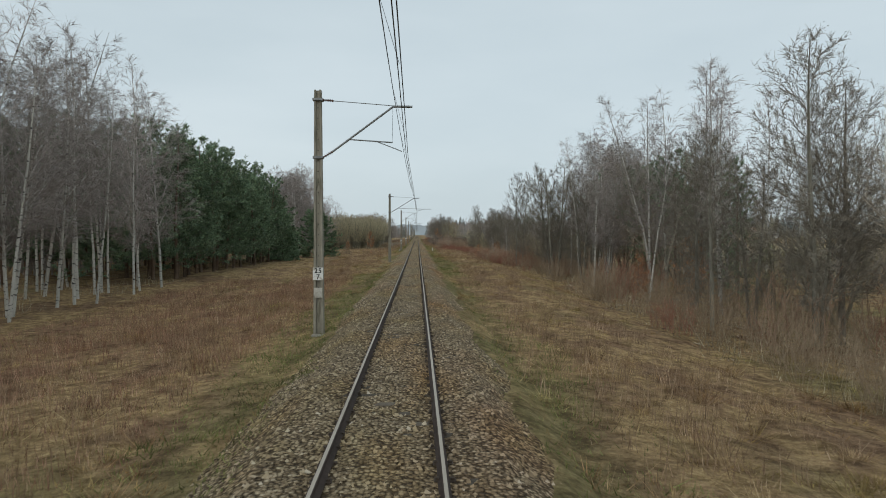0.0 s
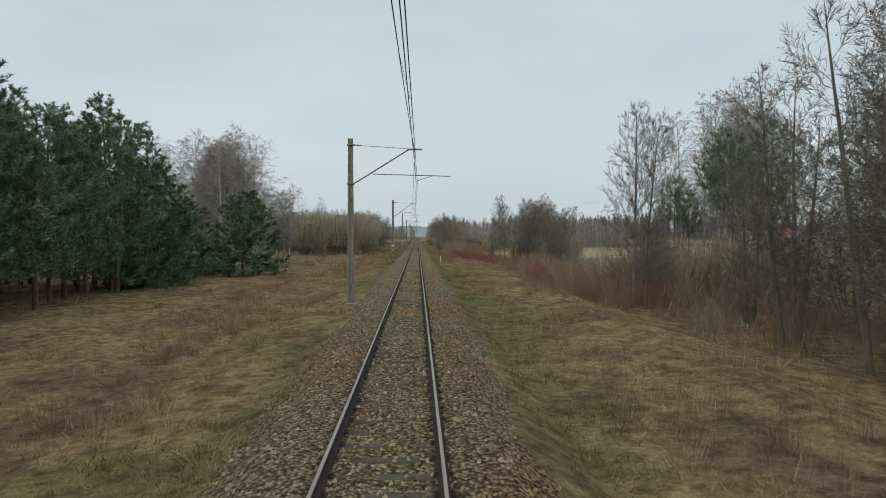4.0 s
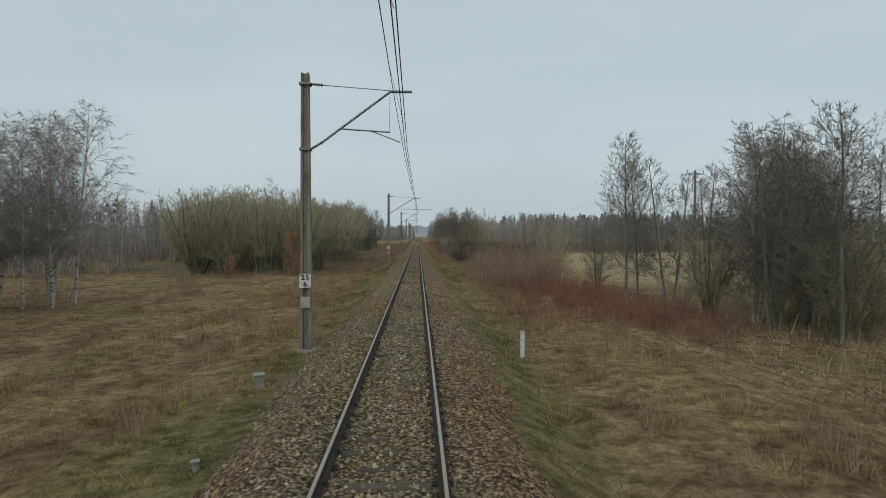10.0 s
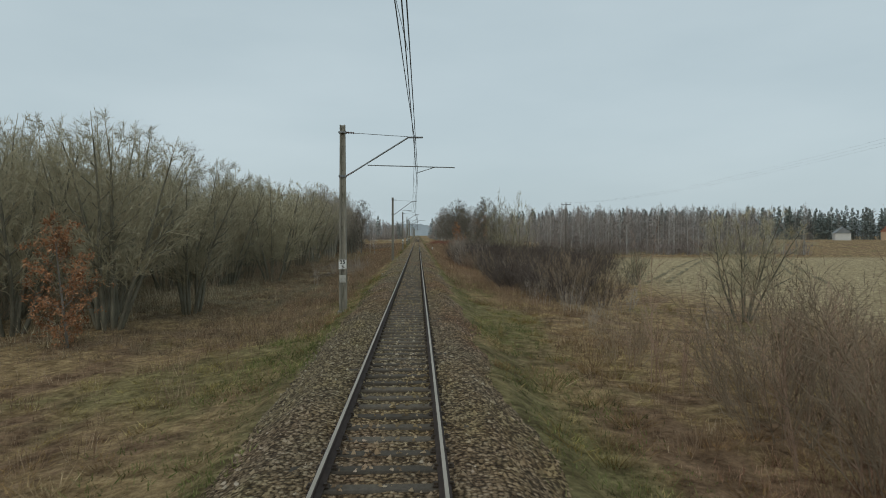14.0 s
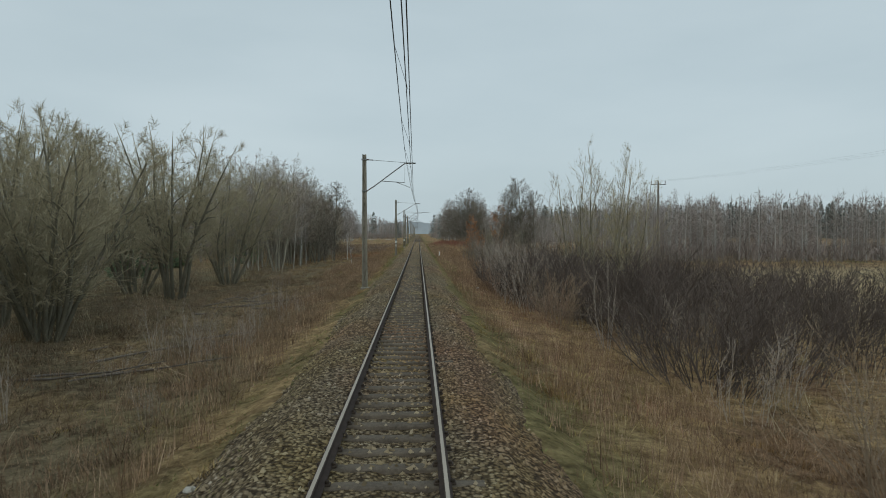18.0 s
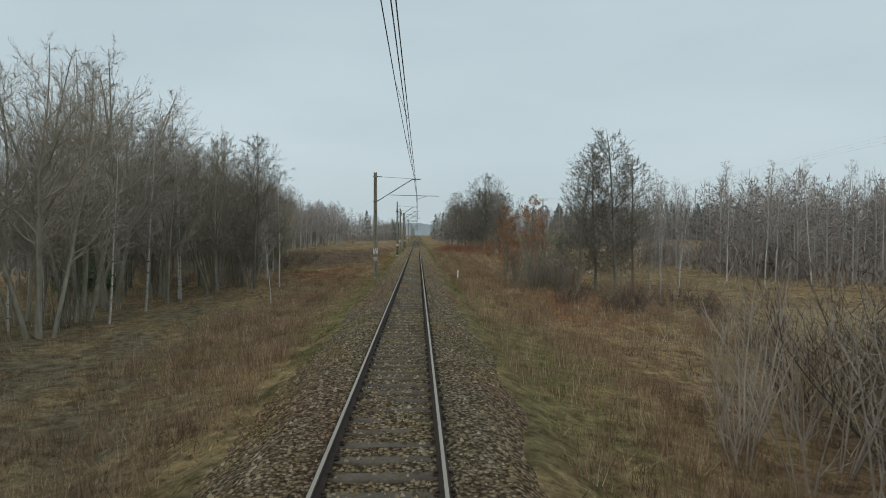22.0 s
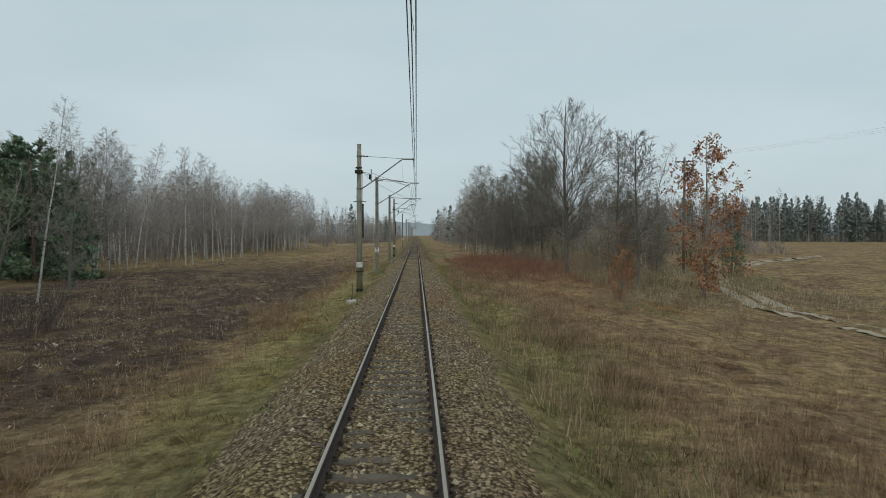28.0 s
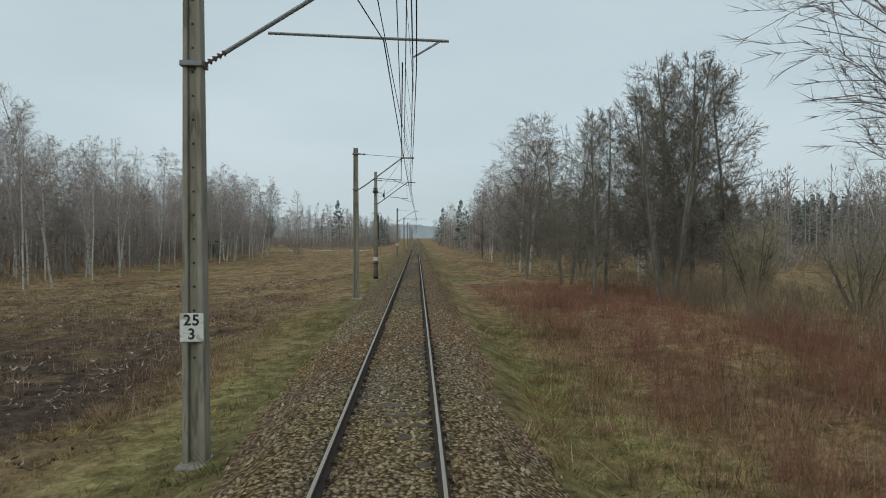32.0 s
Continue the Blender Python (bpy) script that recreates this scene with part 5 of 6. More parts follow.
def single(name, mat, parent, fn, label="", smooth=False):
    bm = bmesh.new()
    fn(bm)
    return part(name, bm_mesh(name, bm, mat, smooth), parent, label)


POLE_X, POLE_TOP = -3.13, 8.0


def insulator(bm, a, b):
    a, b = Vector(a), Vector(b)
    rod(bm, a, b, 0.022, 6)
    for k in range(5):
        c = a.lerp(b, (k + 0.5) / 5)
        rod(bm, c - (b - a) * 0.05, c + (b - a) * 0.05, 0.06, 8, 0.035)


def tapered_post(bm, cx0, w0, d0, z0, cx1, w1, d1, z1):
    r = bmesh.ops.create_cube(bm, size=1)
    for v in r["verts"]:
        top = v.co.z > 0
        w, d, c = (w1, d1, cx1) if top else (w0, d0, cx0)
        v.co = Vector((c + v.co.x * w, v.co.y * d, z1 if top else z0))
    bmesh.ops.bevel(bm, geom=list({e for v in r["verts"] for e in v.link_edges}), offset=0.012, segments=1, affect="EDGES")


def catenary_pole(y, far_reach, sign=None, old_plate=True, lean=0.0, reach=2.2):
    """A concrete pole of two flanges and a web, with its bracket over the track. far_reach: the registration tube runs past the wire."""
    root = new("catenary_pole")
    root.matrix_basis = pose(POLE_X, y, 0, 0, lean, 0)
    z0 = gz(POLE_X, y) - 0.25
    for s in (-1, 1):
        single("flange", M_CONCRETE, root, lambda bm: tapered_post(bm, s * 0.135, 0.10, 0.34, z0, s * 0.092, 0.068, 0.22, POLE_TOP))
    single("web", M_CONCRETE, root, lambda bm: tapered_post(bm, 0, 0.18, 0.13, z0, 0, 0.13, 0.10, POLE_TOP - 0.02))

    def bolts(bm):
        for k in range(18):
            box(bm, 0.0, -0.075 + 0.0012 * k, 0.9 + 0.38 * k, 0.03, 0.02, 0.03)
    single("step_sockets", M_BLACK, root, bolts, "row of dark step sockets")
    single("footing", M_FOOTING, root, lambda bm: box(bm, 0.05, 0, z0 + 0.16, 0.62, 0.66, 0.34, 0.04))
    dx = -POLE_X
    tip_x, reg_a = (dx + 0.0, dx - 1.95) if far_reach else (dx - 0.42, dx - 2.0)
    for z in (7.65, 5.58):
        single("clamp", M_STEEL, root, lambda bm: box(bm, 0, 0, z, 0.36, 0.34, 0.09, 0.01))
    single("tie_rod", M_STEEL, root, lambda bm: rod(bm, (0.55, 0, 7.62), (tip_x, 0, 7.46), 0.014, 6))
    single("insulator", M_INSULATOR, root, lambda bm: insulator(bm, (0.17, 0, 7.65), (0.56, 0, 7.62)))
    single("insulator", M_INSULATOR, root, lambda bm: insulator(bm, (0.15, 0, 5.58), (0.52, 0, 5.80)))
    single("strut", M_STEEL, root, lambda bm: (rod(bm, (0.50, 0, 5.79), (tip_x, 0, 7.44), 0.038, 8), rod(bm, (tip_x - 0.05, 0, 7.43), (tip_x + 0.68, 0, 7.43), 0.045, 8)))
    zr = 5.80 + (reg_a - 0.5) / (tip_x - 0.5) * 1.64 - (0.12 if far_reach else 0.03)
    end = dx + reach if far_reach else dx - 0.45
    single("registration_tube", M_STEEL, root, lambda bm: rod(bm, (reg_a, 0, zr), (end, 0, zr - 0.10), 0.024, 8))
    if far_reach:
        single("steady_arm", M_STEEL, root, lambda bm: rod(bm, (dx + min(1.25, reach - 0.1), 0, zr - 0.08), (dx + 0.38, 0, zr - 0.36), 0.017, 6))
    else:
        single("steady_arm", M_STEEL, root, lambda bm: rod(bm, (dx - 1.05, 0, zr - 0.06), (dx - 0.12, 0, zr - 0.42), 0.017, 6))
        single("dropper", M_WIRE, root, lambda bm: rod(bm, (dx - 0.47, 0, zr - 0.09), (tip_x - 0.03, 0, 7.43), 0.006, 5))
    if sign:
        plate = single("number_plate", M_SIGN, root, lambda bm: box(bm, 0.0, -0.20, 1.40, 0.37, 0.012, 0.45, 0.004), "white hectometre plate with black figures")
        font(sign[0], 0.24, 0, -0.2085, 1.51, plate, M_BLACK)
        font(sign[1], 0.24, 0, -0.2085, 1.29, plate, M_BLACK)
    if old_plate:
        single("painted_patch", M_FADED, root, lambda bm: box(bm, 0.0, -0.172, 0.72, 0.30, 0.012, 0.36), "flaking white painted patch")
    tagged(root, "weathered concrete catenary pole with steel bracket over the track", "catenary pole", "catenary poles")
    return root


POLES = [(-38.5, True, None), (24.8, False, ("25", "7")), (88.3, True, None), (151.3, False, ("25", "6")), (213.4, True, ("25", "5")), (277.6, False, None),
         (341.4, True, ("25", "4")), (423.1, True, ("25", "3")), (452.0, False, None), (536.0, True, ("25", "2")), (599, False, None), (662, True, None),
         (725, False, None), (788, True, None), (851, False, None), (914, True, None), (977, False, None)]
for y, far_reach, sign in POLES:
    catenary_pole(y, far_reach, sign, old_plate=sign is not None and y < 400, reach=0.95 if y == 423.1 else 2.2)


def anchor_pole(y):
    """A thick spun-concrete pole where the wires end, with its tension weights."""
    root = new("anchor_pole")
    root.matrix_basis = pose(POLE_X - 0.05, y, 0)
    z0 = gz(POLE_X, y) - 0.2
    side = -1 if y < 440 else 1
    single("shaft", M_CONCRETE, root, lambda bm: rod(bm, (0, 0, z0), (0, 0, 8.5), 0.205, 16, 0.13), smooth=True)
    single("base_band", M_BLACK, root, lambda bm: rod(bm, (0, 0, z0), (0, 0, z0 + 0.42), 0.213, 16, 0.211), "dark band at the foot")
    single("ring", M_CLIP, root, lambda bm: rod(bm, (0, 0, 0.42), (0, 0, 0.5), 0.24, 16), "rusty steel ring")
    single("white_band", M_SIGN, root, lambda bm: rod(bm, (0, 0, 0.72), (0, 0, 1.05), 0.199, 16, 0.197), "white painted band")
    for z, r in ((4.88, 0.20), (5.70, 0.19), (7.75, 0.165)):
        single("collar", M_STEEL, root, lambda bm: rod(bm, (0, 0, z - 0.04), (0, 0, z + 0.04), r, 16))
    single("guide_bar", M_STEEL, root, lambda bm: box(bm, 0.02, 0.05, 4.88, 0.78, 0.06, 0.06, 0.01))
    for z in (6.70, 6.82, 7.02):
        single("clamp_ring", M_CLIP, root, lambda bm: rod(bm, (-0.03, 0, z - 0.045), (-0.03, 0, z + 0.045), 0.25 if z < 6.9 else 0.21, 14), "rusty clamp ring")
    for k in range(13):
        single("weight", M_BLACK, root, lambda bm: rod(bm, (0.17, 0.25, 2.6 + 0.165 * k), (0.17, 0.25, 2.75 + 0.165 * k), 0.10, 10))
    single("weight_cable", M_WIRE, root, lambda bm: rod(bm, (0.17, 0.25, 4.74), (0.2, 0.2, 6.75), 0.01, 5))
    block = single("pulley_block", M_BLACK, root, lambda bm: box(bm, 0.68, 0.25, 6.46, 0.16, 0.10, 0.34, 0.03))
    single("pulley_rod", M_STEEL, block, lambda bm: rod(bm, (0.74, 0.25, 6.05), (0.74, 0.25, 6.95), 0.03, 8))
    for z in (6.30, 6.52, 6.66):
        single("stay", M_WIRE, root, lambda bm: rod(bm, (0.18, 0.05, 6.78), (0.66, 0.25, z), 0.012, 5))
    single("tie_rod", M_STEEL, root, lambda bm: rod(bm, (0.55, 0, 7.73), (2.72, 0, 7.60), 0.014, 6))
    single("insulator", M_INSULATOR, root, lambda bm: insulator(bm, (0.16, 0, 7.75), (0.56, 0, 7.73)))
    single("strut", M_STEEL, root, lambda bm: (rod(bm, (0.45, 0, 5.88), (2.74, 0, 7.57), 0.040, 8), rod(bm, (2.68, 0, 7.57), (3.47, 0, 7.57), 0.045, 8)))
    single("insulator", M_INSULATOR, root, lambda bm: insulator(bm, (0.17, 0, 5.70), (0.48, 0, 5.90)))
    single("registration_tube", M_STEEL, root, lambda bm: rod(bm, (1.2, 0, 6.32), (2.82, 0, 6.15), 0.026, 8))
    single("steady_arm", M_STEEL, root, lambda bm: rod(bm, (2.2, 0, 6.16), (3.2, 0, 5.84), 0.017, 6))
    single("dropper", M_WIRE, root, lambda bm: rod(bm, (2.68, 0, 7.5), (2.78, 0, 6.17), 0.006, 5))
    foot, head = Vector((0.2, 7.4 * side, z0 + 0.12)), Vector((-0.1, 0, 6.7))
    single("guy_wire", M_WIRE, root, lambda bm: rod(bm, head, foot.lerp(head, 0.14), 0.008, 5))
    single("guy_rod", M_CLIP, root, lambda bm: rod(bm, foot.lerp(head, 0.14), foot, 0.02, 6), "rusty tension rod")
    tagged(root, "thick round concrete anchor pole with white band and weights", "catenary pole", "anchor poles")


anchor_pole(404.6)
anchor_pole(472.0)


def catenary_span(y0, y1, far0, far1):
    """The wires from one pole to the next: messenger, twin contact wires, droppers."""
    root = new("catenary_span")
    m0, m1 = (0.28 if far0 else -0.34), (0.28 if far1 else -0.34)
    c0, c1 = (0.40 if far0 else 0.07), (0.40 if far1 else 0.07)
    n = 14
    t = np.linspace(0, 1, n + 1)
    sag = min(1.0, (y1 - y0) / 63)
    mes = np.stack([m0 + (m1 - m0) * t, y0 + (y1 - y0) * t, 7.43 - 0.95 * sag * 4 * t * (1 - t)], axis=1)
    v, f = polytube(mes, 0.011, 4)
    part("messenger_wire", mesh_of("messenger_wire", v, f, M_WIRE), root)
    for s in (-0.03, 0.03):
        con = np.stack([c0 + (c1 - c0) * t + s, y0 + (y1 - y0) * t, np.full(n + 1, 5.62)], axis=1)
        v, f = polytube(con, 0.009, 4)
        part("contact_wire", mesh_of("contact_wire", v, f, M_WIRE), root)
    for k in range(1, n, 2):
        a, b = mes[k], (c0 + (c1 - c0) * t[k], mes[k][1], 5.62)
        v, f = tubes([a], [b], [0.005], [0.005], 3)
        part("dropper", mesh_of("dropper", v, f, M_WIRE), root)
    tagged(root, "overhead wires with droppers hung between catenary poles", "overhead wire", "overhead wires")


for (ya, fa, _), (yb, fb, _) in zip(POLES[:-1], POLES[1:]):
    catenary_span(ya, yb, fa, fb)


def loose_wire(a, b, label):
    n = 10
    t = np.linspace(0, 1, n + 1)[:, None]
    p = np.array(a) * (1 - t) + np.array(b) * t
    p[:, 2] -= 0.12 * (4 * t * (1 - t))[:, 0]
    v, f = polytube(p, 0.011, 4)
    tagged(new("anchor_wire", mesh_of("anchor_wire", v, f, M_WIRE)), label, "overhead wire", "anchor wires")


for a, b in (((-2.42, 404.9, 6.72), (-0.35, 423.1, 7.45)), ((-0.35, 423.1, 7.45), (0.0, 452, 7.43)), ((-2.42, 404.9, 6.25), (-0.1, 423.1, 6.0)), ((-0.1, 423.1, 6.0), (0.0, 452, 5.7)),
             ((0.08, 423.1, 7.43), (-0.4, 452, 7.43)), ((-0.4, 452, 7.43), (-2.9, 472, 6.9)), ((0.2, 423.1, 5.65), (-0.5, 452, 6.05)), ((-0.5, 452, 6.05), (-2.9, 472, 6.3))):
    loose_wire(a, b, "dark anchor wire running from the track to an anchor pole")


# ---------------------------------------------------------------- power line over the field
def utility_pole(x, y):
    root = new("utility_pole")
    z = gz(x, y)
    root.matrix_basis = pose(x, y, z)
    single("pole", M_WOOD_POLE, root, lambda bm: rod(bm, (0, 0, -0.2), (0, 0, 11.6), 0.16, 10, 0.10), smooth=True)
    single("crossarm", M_STEEL, root, lambda bm: box(bm, 0, 0, 11.2, 1.9, 0.09, 0.10, 0.01))
    for k in (-0.85, 0.0, 0.85):
        single("insulator", M_INSULATOR, root, lambda bm: (rod(bm, (k, 0, 11.25), (k, 0, 11.45), 0.02, 6), rod(bm, (k, 0, 11.42), (k, 0, 11.6), 0.06, 8, 0.03)))
    tagged(root, "weathered wooden power pole with a short crossarm", "utility pole", "power poles")
    return z


PY = [86, 200, 314, 428]
PX = [29.5, 29.5, 29.5, 27.0]
PZ = [utility_pole(x, y) for x, y in zip(PX, PY)]
for xa, xb, ya, yb, za, zb in zip(PX[:-1], PX[1:], PY[:-1], PY[1:], PZ[:-1], PZ[1:]):
    root = tagged(new("power_line"), "thin sagging power wires across the field", "power line", "power wires")
    for k in (-0.85, 0.0, 0.85):
        t = np.linspace(0, 1, 13)
        p = np.stack([xa + (xb - xa) * t + k, ya + (yb - ya) * t, za + 11.6 + (zb - za) * t - 1.6 * 4 * t * (1 - t)], axis=1)
        v, f = polytube(p, 0.0028, 3)
        part("wire", mesh_of("wire", v, f, M_WIRE), root)


# ---------------------------------------------------------------- marker posts
def marker_post(x, y, h, label):
    root = new("marker_post")
    root.matrix_basis = pose(x, y, gz(x, y), PLACER.uniform(-2, 2), PLACER.uniform(-2, 2), 0)
    single("post", M_SIGN, root, lambda bm: box(bm, 0, 0, h / 2 - 0.1, 0.13, 0.13, h + 0.2, 0.015))
    single("cap", M_FOOTING, root, lambda bm: box(bm, 0, 0, h + 0.012, 0.14, 0.14, 0.03, 0.008))
    tagged(root, label, "marker post", "marker posts")


marker_post(3.78, 151.1, 0.85, "short whitewashed concrete marker post in the grass")
marker_post(3.78, 341.3, 0.85, "short whitewashed concrete marker post in the grass")


def concrete_stub(x, y, s):
    root = new("concrete_stub")
    root.matrix_basis = pose(x, y, gz(x, y), 3, -4, 20)
    single("block", M_FOOTING, root, lambda bm: box(bm, 0, 0, 0.15 * s, 0.28 * s, 0.28 * s, 0.5 * s, 0.03))
    single("lid", M_FOOTING, root, lambda bm: box(bm, 0, 0, 0.42 * s, 0.36 * s, 0.36 * s, 0.06 * s, 0.015))
    tagged(root, "low weathered concrete cable post beside the ballast", "cable post", "cable posts")


for x, y, s in ((-3.4, 146, 0.8), (-3.0, 140, 0.4)):
    concrete_stub(x, y, s)


def anchor_block(x, y):
    """The concrete in which a guy rod ends."""
    root = new("anchor_block")
    root.matrix_basis = pose(x, y, gz(x, y), 4, -5, 15)

    def lump(bm):
        box(bm, 0, 0, 0.03, 0.50, 0.44, 0.26, 0.06)
        for v in bm.verts:
            v.co += Vector((math.sin(v.co.y * 31), math.sin(v.co.x * 27), math.sin(v.co.x * 19 + v.co.y * 23))) * 0.018
    single("block", M_FADED, root, lump)
    single("eye", M_CLIP, root, lambda bm: rod(bm, (0, 0, 0.1), (0, 0.03, 0.22), 0.03, 6), "rusty iron eye")
    tagged(root, "pale rough concrete block holding a guy rod", "anchor block")


anchor_block(-2.98, 397.2)


def plastic_bottle(x, y):
    """An empty bottle thrown from a train."""
    root = new("plastic_bottle")
    root.matrix_basis = pose(x, y, gz(x, y) + 0.10, 90, 0, 35)
    single("body", M_SIGN, root, lambda bm: (rod(bm, (0, 0, -0.14), (0, 0, 0.08), 0.042, 12), rod(bm, (0, 0, 0.08), (0, 0, 0.14), 0.042, 12, 0.015)), smooth=True)
    single("cap", M_BLACK, root, lambda bm: rod(bm, (0, 0, 0.14), (0, 0, 0.165), 0.016, 10))
    tagged(root, "white plastic bottle lying in the verge grass", "bottle")


def pale_stone(x, y, s):
    bm = bmesh.new()
    bmesh.ops.create_icosphere(bm, subdivisions=2, radius=s)
    for v in bm.verts:
        v.co = Vector((v.co.x * 1.3, v.co.y, v.co.z * 0.75)) * (1 + 0.16 * math.sin(v.co.x * 40 + v.co.z * 55) * math.sin(v.co.y * 47))
    ob = new("stone", bm_mesh("stone", bm, M_FADED))
    ob.matrix_basis = pose(x, y, -0.165 - (abs(x) - 1.6) * 0.52 + s * 0.4, 0, 0, 30)
    tagged(ob, "pale fist-sized stone on the ballast slope", "stone")


plastic_bottle(4.6, 280)
pale_stone(-2.72, 241.6, 0.075)


# ---------------------------------------------------------------- houses across the field
def house(x, y, w, d, h, turn, label, walls, tiles):
    root = new("house")
    root.matrix_basis = pose(x, y, gz(x, y) - 0.1, 0, 0, turn)
    single("wall", walls, root, lambda bm: box(bm, 0, 0, h / 2, w, d, h))

    def gable(bm):
        a = [bm.verts.new((sx * (w / 2 + 0.4), sy * (d / 2 + 0.5), h)) for sx in (-1, 1) for sy in (-1, 1)]
        r = [bm.verts.new((sx * (w / 2 + 0.4), 0, h + d * 0.45)) for sx in (-1, 1)]
        for q in ((a[0], a[2], r[1], r[0]), (a[1], r[0], r[1], a[3]), (a[0], r[0], a[1]), (a[2], a[3], r[1]), (a[0], a[1], a[3], a[2])):
            bm.faces.new(q)
    roof = single("roof", tiles, root, gable)
    single("chimney", M_FOOTING, roof, lambda bm: box(bm, w * 0.2, 0.4, h + d * 0.45, 0.6, 0.6, 1.4))
    for k in (-0.3, 0.0, 0.3):
        win = single("window", M_GLASS, root, lambda bm: box(bm, k * w, -d / 2 - 0.02, h * 0.55, 1.1, 0.08, 1.3))
        single("frame", M_SIGN, win, lambda bm: [box(bm, k * w + q, -d / 2 - 0.06, h * 0.55, 0.08, 0.06, 1.4) for q in (-0.55, 0, 0.55)])
    tagged(root, label, "house", "houses beyond the field")


house(274, 612, 8, 9, 4.6, 70, "small white rendered house with grey roof beyond the field", M_HOUSE, M_SLATE)
house(310, 612, 13, 10, 5.6, 10, "peach-coloured house with red tiled roof beyond the field", M_PEACH, M_ROOF)
house(372, 622, 14, 9, 5.0, 5, "long white house with grey roof beyond the field", M_HOUSE, M_SLATE)
house(326, 606, 5, 5, 2.8, 20, "low white shed with grey roof beyond the field", M_HOUSE, M_SLATE)


# ---------------------------------------------------------------- sandy track across the meadow
def sandy_track():
    pts = [(23.2, 372), (23.8, 384), (24.6, 396), (25.3, 409), (26.6, 420), (31.5, 431), (38, 440), (50, 458), (80, 490)]
    t = np.linspace(0, len(pts) - 1, 130)
    cx, cy = (np.interp(t, range(len(pts)), [p[k] for p in pts]) for k in (0, 1))
    d = np.stack([np.gradient(cx), np.gradient(cy)], axis=1)
    d /= np.linalg.norm(d, axis=1)[:, None]
    side = np.stack([d[:, 1], -d[:, 0]], axis=1)
    root = tagged(new("sandy_track"), "pale sandy farm track with two worn ruts", "dirt track", kind="structure")
    for s in (-0.75, 0.75):
        cols = []
        for o in (-0.45, -0.15, 0.15, 0.45):
            q = np.stack([cx, cy], axis=1) + side * (s + o + 0.12 * np.sin(t * 3.1 + o * 9))[:, None]
            cols.append(np.concatenate([q, (ground_z(q[:, 0], q[:, 1]) + 0.035 - 0.03 * (abs(o) < 0.2))[:, None]], axis=1))
        v = np.stack(cols, axis=1).reshape(-1, 3)
        f = [(4 * k + j, 4 * k + j + 1, 4 * k + j + 5, 4 * k + j + 4) for k in range(129) for j in range(3)]
        part("rut", mesh_of("rut", v, f, M_SAND), root)


sandy_track()


def crossing_road():
    """A pale road that meets the line far ahead."""
    xs = np.arange(-80, -11, 1.5)
    cy = 603 + 3 * np.sin(xs * 0.05)
    cols = []
    for o in (-2.2, -0.8, 0.8, 2.2):
        cols.append(np.stack([xs, cy + o, ground_z(xs, cy + o) + 0.06], axis=1))
    v = np.stack(cols, axis=1).reshape(-1, 3)
    f = [(4 * k + j, 4 * k + 4 + j, 4 * k + 5 + j, 4 * k + 1 + j) for k in range(len(xs) - 1) for j in range(3)]
    tagged(new("sandy_road", mesh_of("sandy_road", v, f, M_PALE_SAND)), "pale sandy road meeting the line far ahead", "dirt road", kind="structure")


crossing_road()


def field_tracks():
    """Wheel ruts that run slantwise over the stubble."""
    root = tagged(new("field_tracks"), "dark wheel ruts slanting over the stubble field", "wheel ruts", kind="structure")
    t = np.linspace(0, 1, 60)
    for off in (0.0, 1.9, 15.0, 16.9):
        x, y = 24 + off + 80 * t, 250 - off * 0.2 + 160 * t + 2 * np.sin(t * 5)
        cols = []
        for o in (-0.24, 0.0, 0.24):
            cols.append(np.stack([x + o * 0.9, y - o * 0.45, ground_z(x + o * 0.9, y - o * 0.45) + (0.02 if o == 0 else 0.045)], axis=1))
        v = np.stack(cols, axis=1).reshape(-1, 3)
        f = [(3 * k + j, 3 * k + 1 + j, 3 * k + 4 + j, 3 * k + 3 + j) for k in range(59) for j in range(2)]
        part("rut", mesh_of("rut", v, f, M_RUT), root)


field_tracks()


# ---------------------------------------------------------------- dead trunk among the pines
def dead_trunk(x, y, h):
    w = Wood(401)
    w.branch((0, 0, -0.2), (0.01, 0, 1), h, 0.19, 0, [lv(1, 1, 0, 7, 0.012, 0.01, taper=0.35), lv(9, 0.07, 75, 2, 0.1, 0.02, 0.4, 0.3)])
    root = new("dead_tree")
    root.matrix_basis = pose(x, y, gz(x, y))
    for nm, me in w.meshes("dead_tree", M_PALE_TWIG, M_PALE_TWIG, split=0.08):
        part("trunk" if nm == "trunk" else "stubs", me, root)
    tagged(root, "pale barkless dead trunk with broken stubs", "dead tree")


dead_trunk(23.4, 79, 11.6)


# ---------------------------------------------------------------- cut branches lying in the hollow
def fallen_branch(x, y, length, turn, seed):
    w = Wood(seed)
    spec = [lv(1, 1, 0, 5, 0.05, -0.005, taper=0.7), lv(7, 0.35, 38, 3, 0.12, -0.03, 0.3, 0.5), lv(5, 0.5, 36, 1, 0.16, 0, 0.2, 0.6, True)]
    w.branch((0, 0, 0), (1, 0, 0.06), length, 0.05, 0, spec)
    root = new("fallen_branch")
    root.matrix_basis = pose(x, y, gz(x, y) + 0.03, 0, 0, turn)
    for nm, me in w.meshes("fallen_branch", M_WOOD_POLE, M_BROWN_TWIG, split=0.02):
        tagged(part("limb" if nm == "trunk" else "brushwood", me, root), kind="stuff")
    tagged(root, "grey cut branch lying in the dry grass", "branch", "cut branches")


for k in range(22):
    fallen_branch(PLACER.uniform(-13.5, -7.5), PLACER.uniform(271, 288), PLACER.uniform(2.0, 4.5), PLACER.gauss(20, 50), 300 + k)
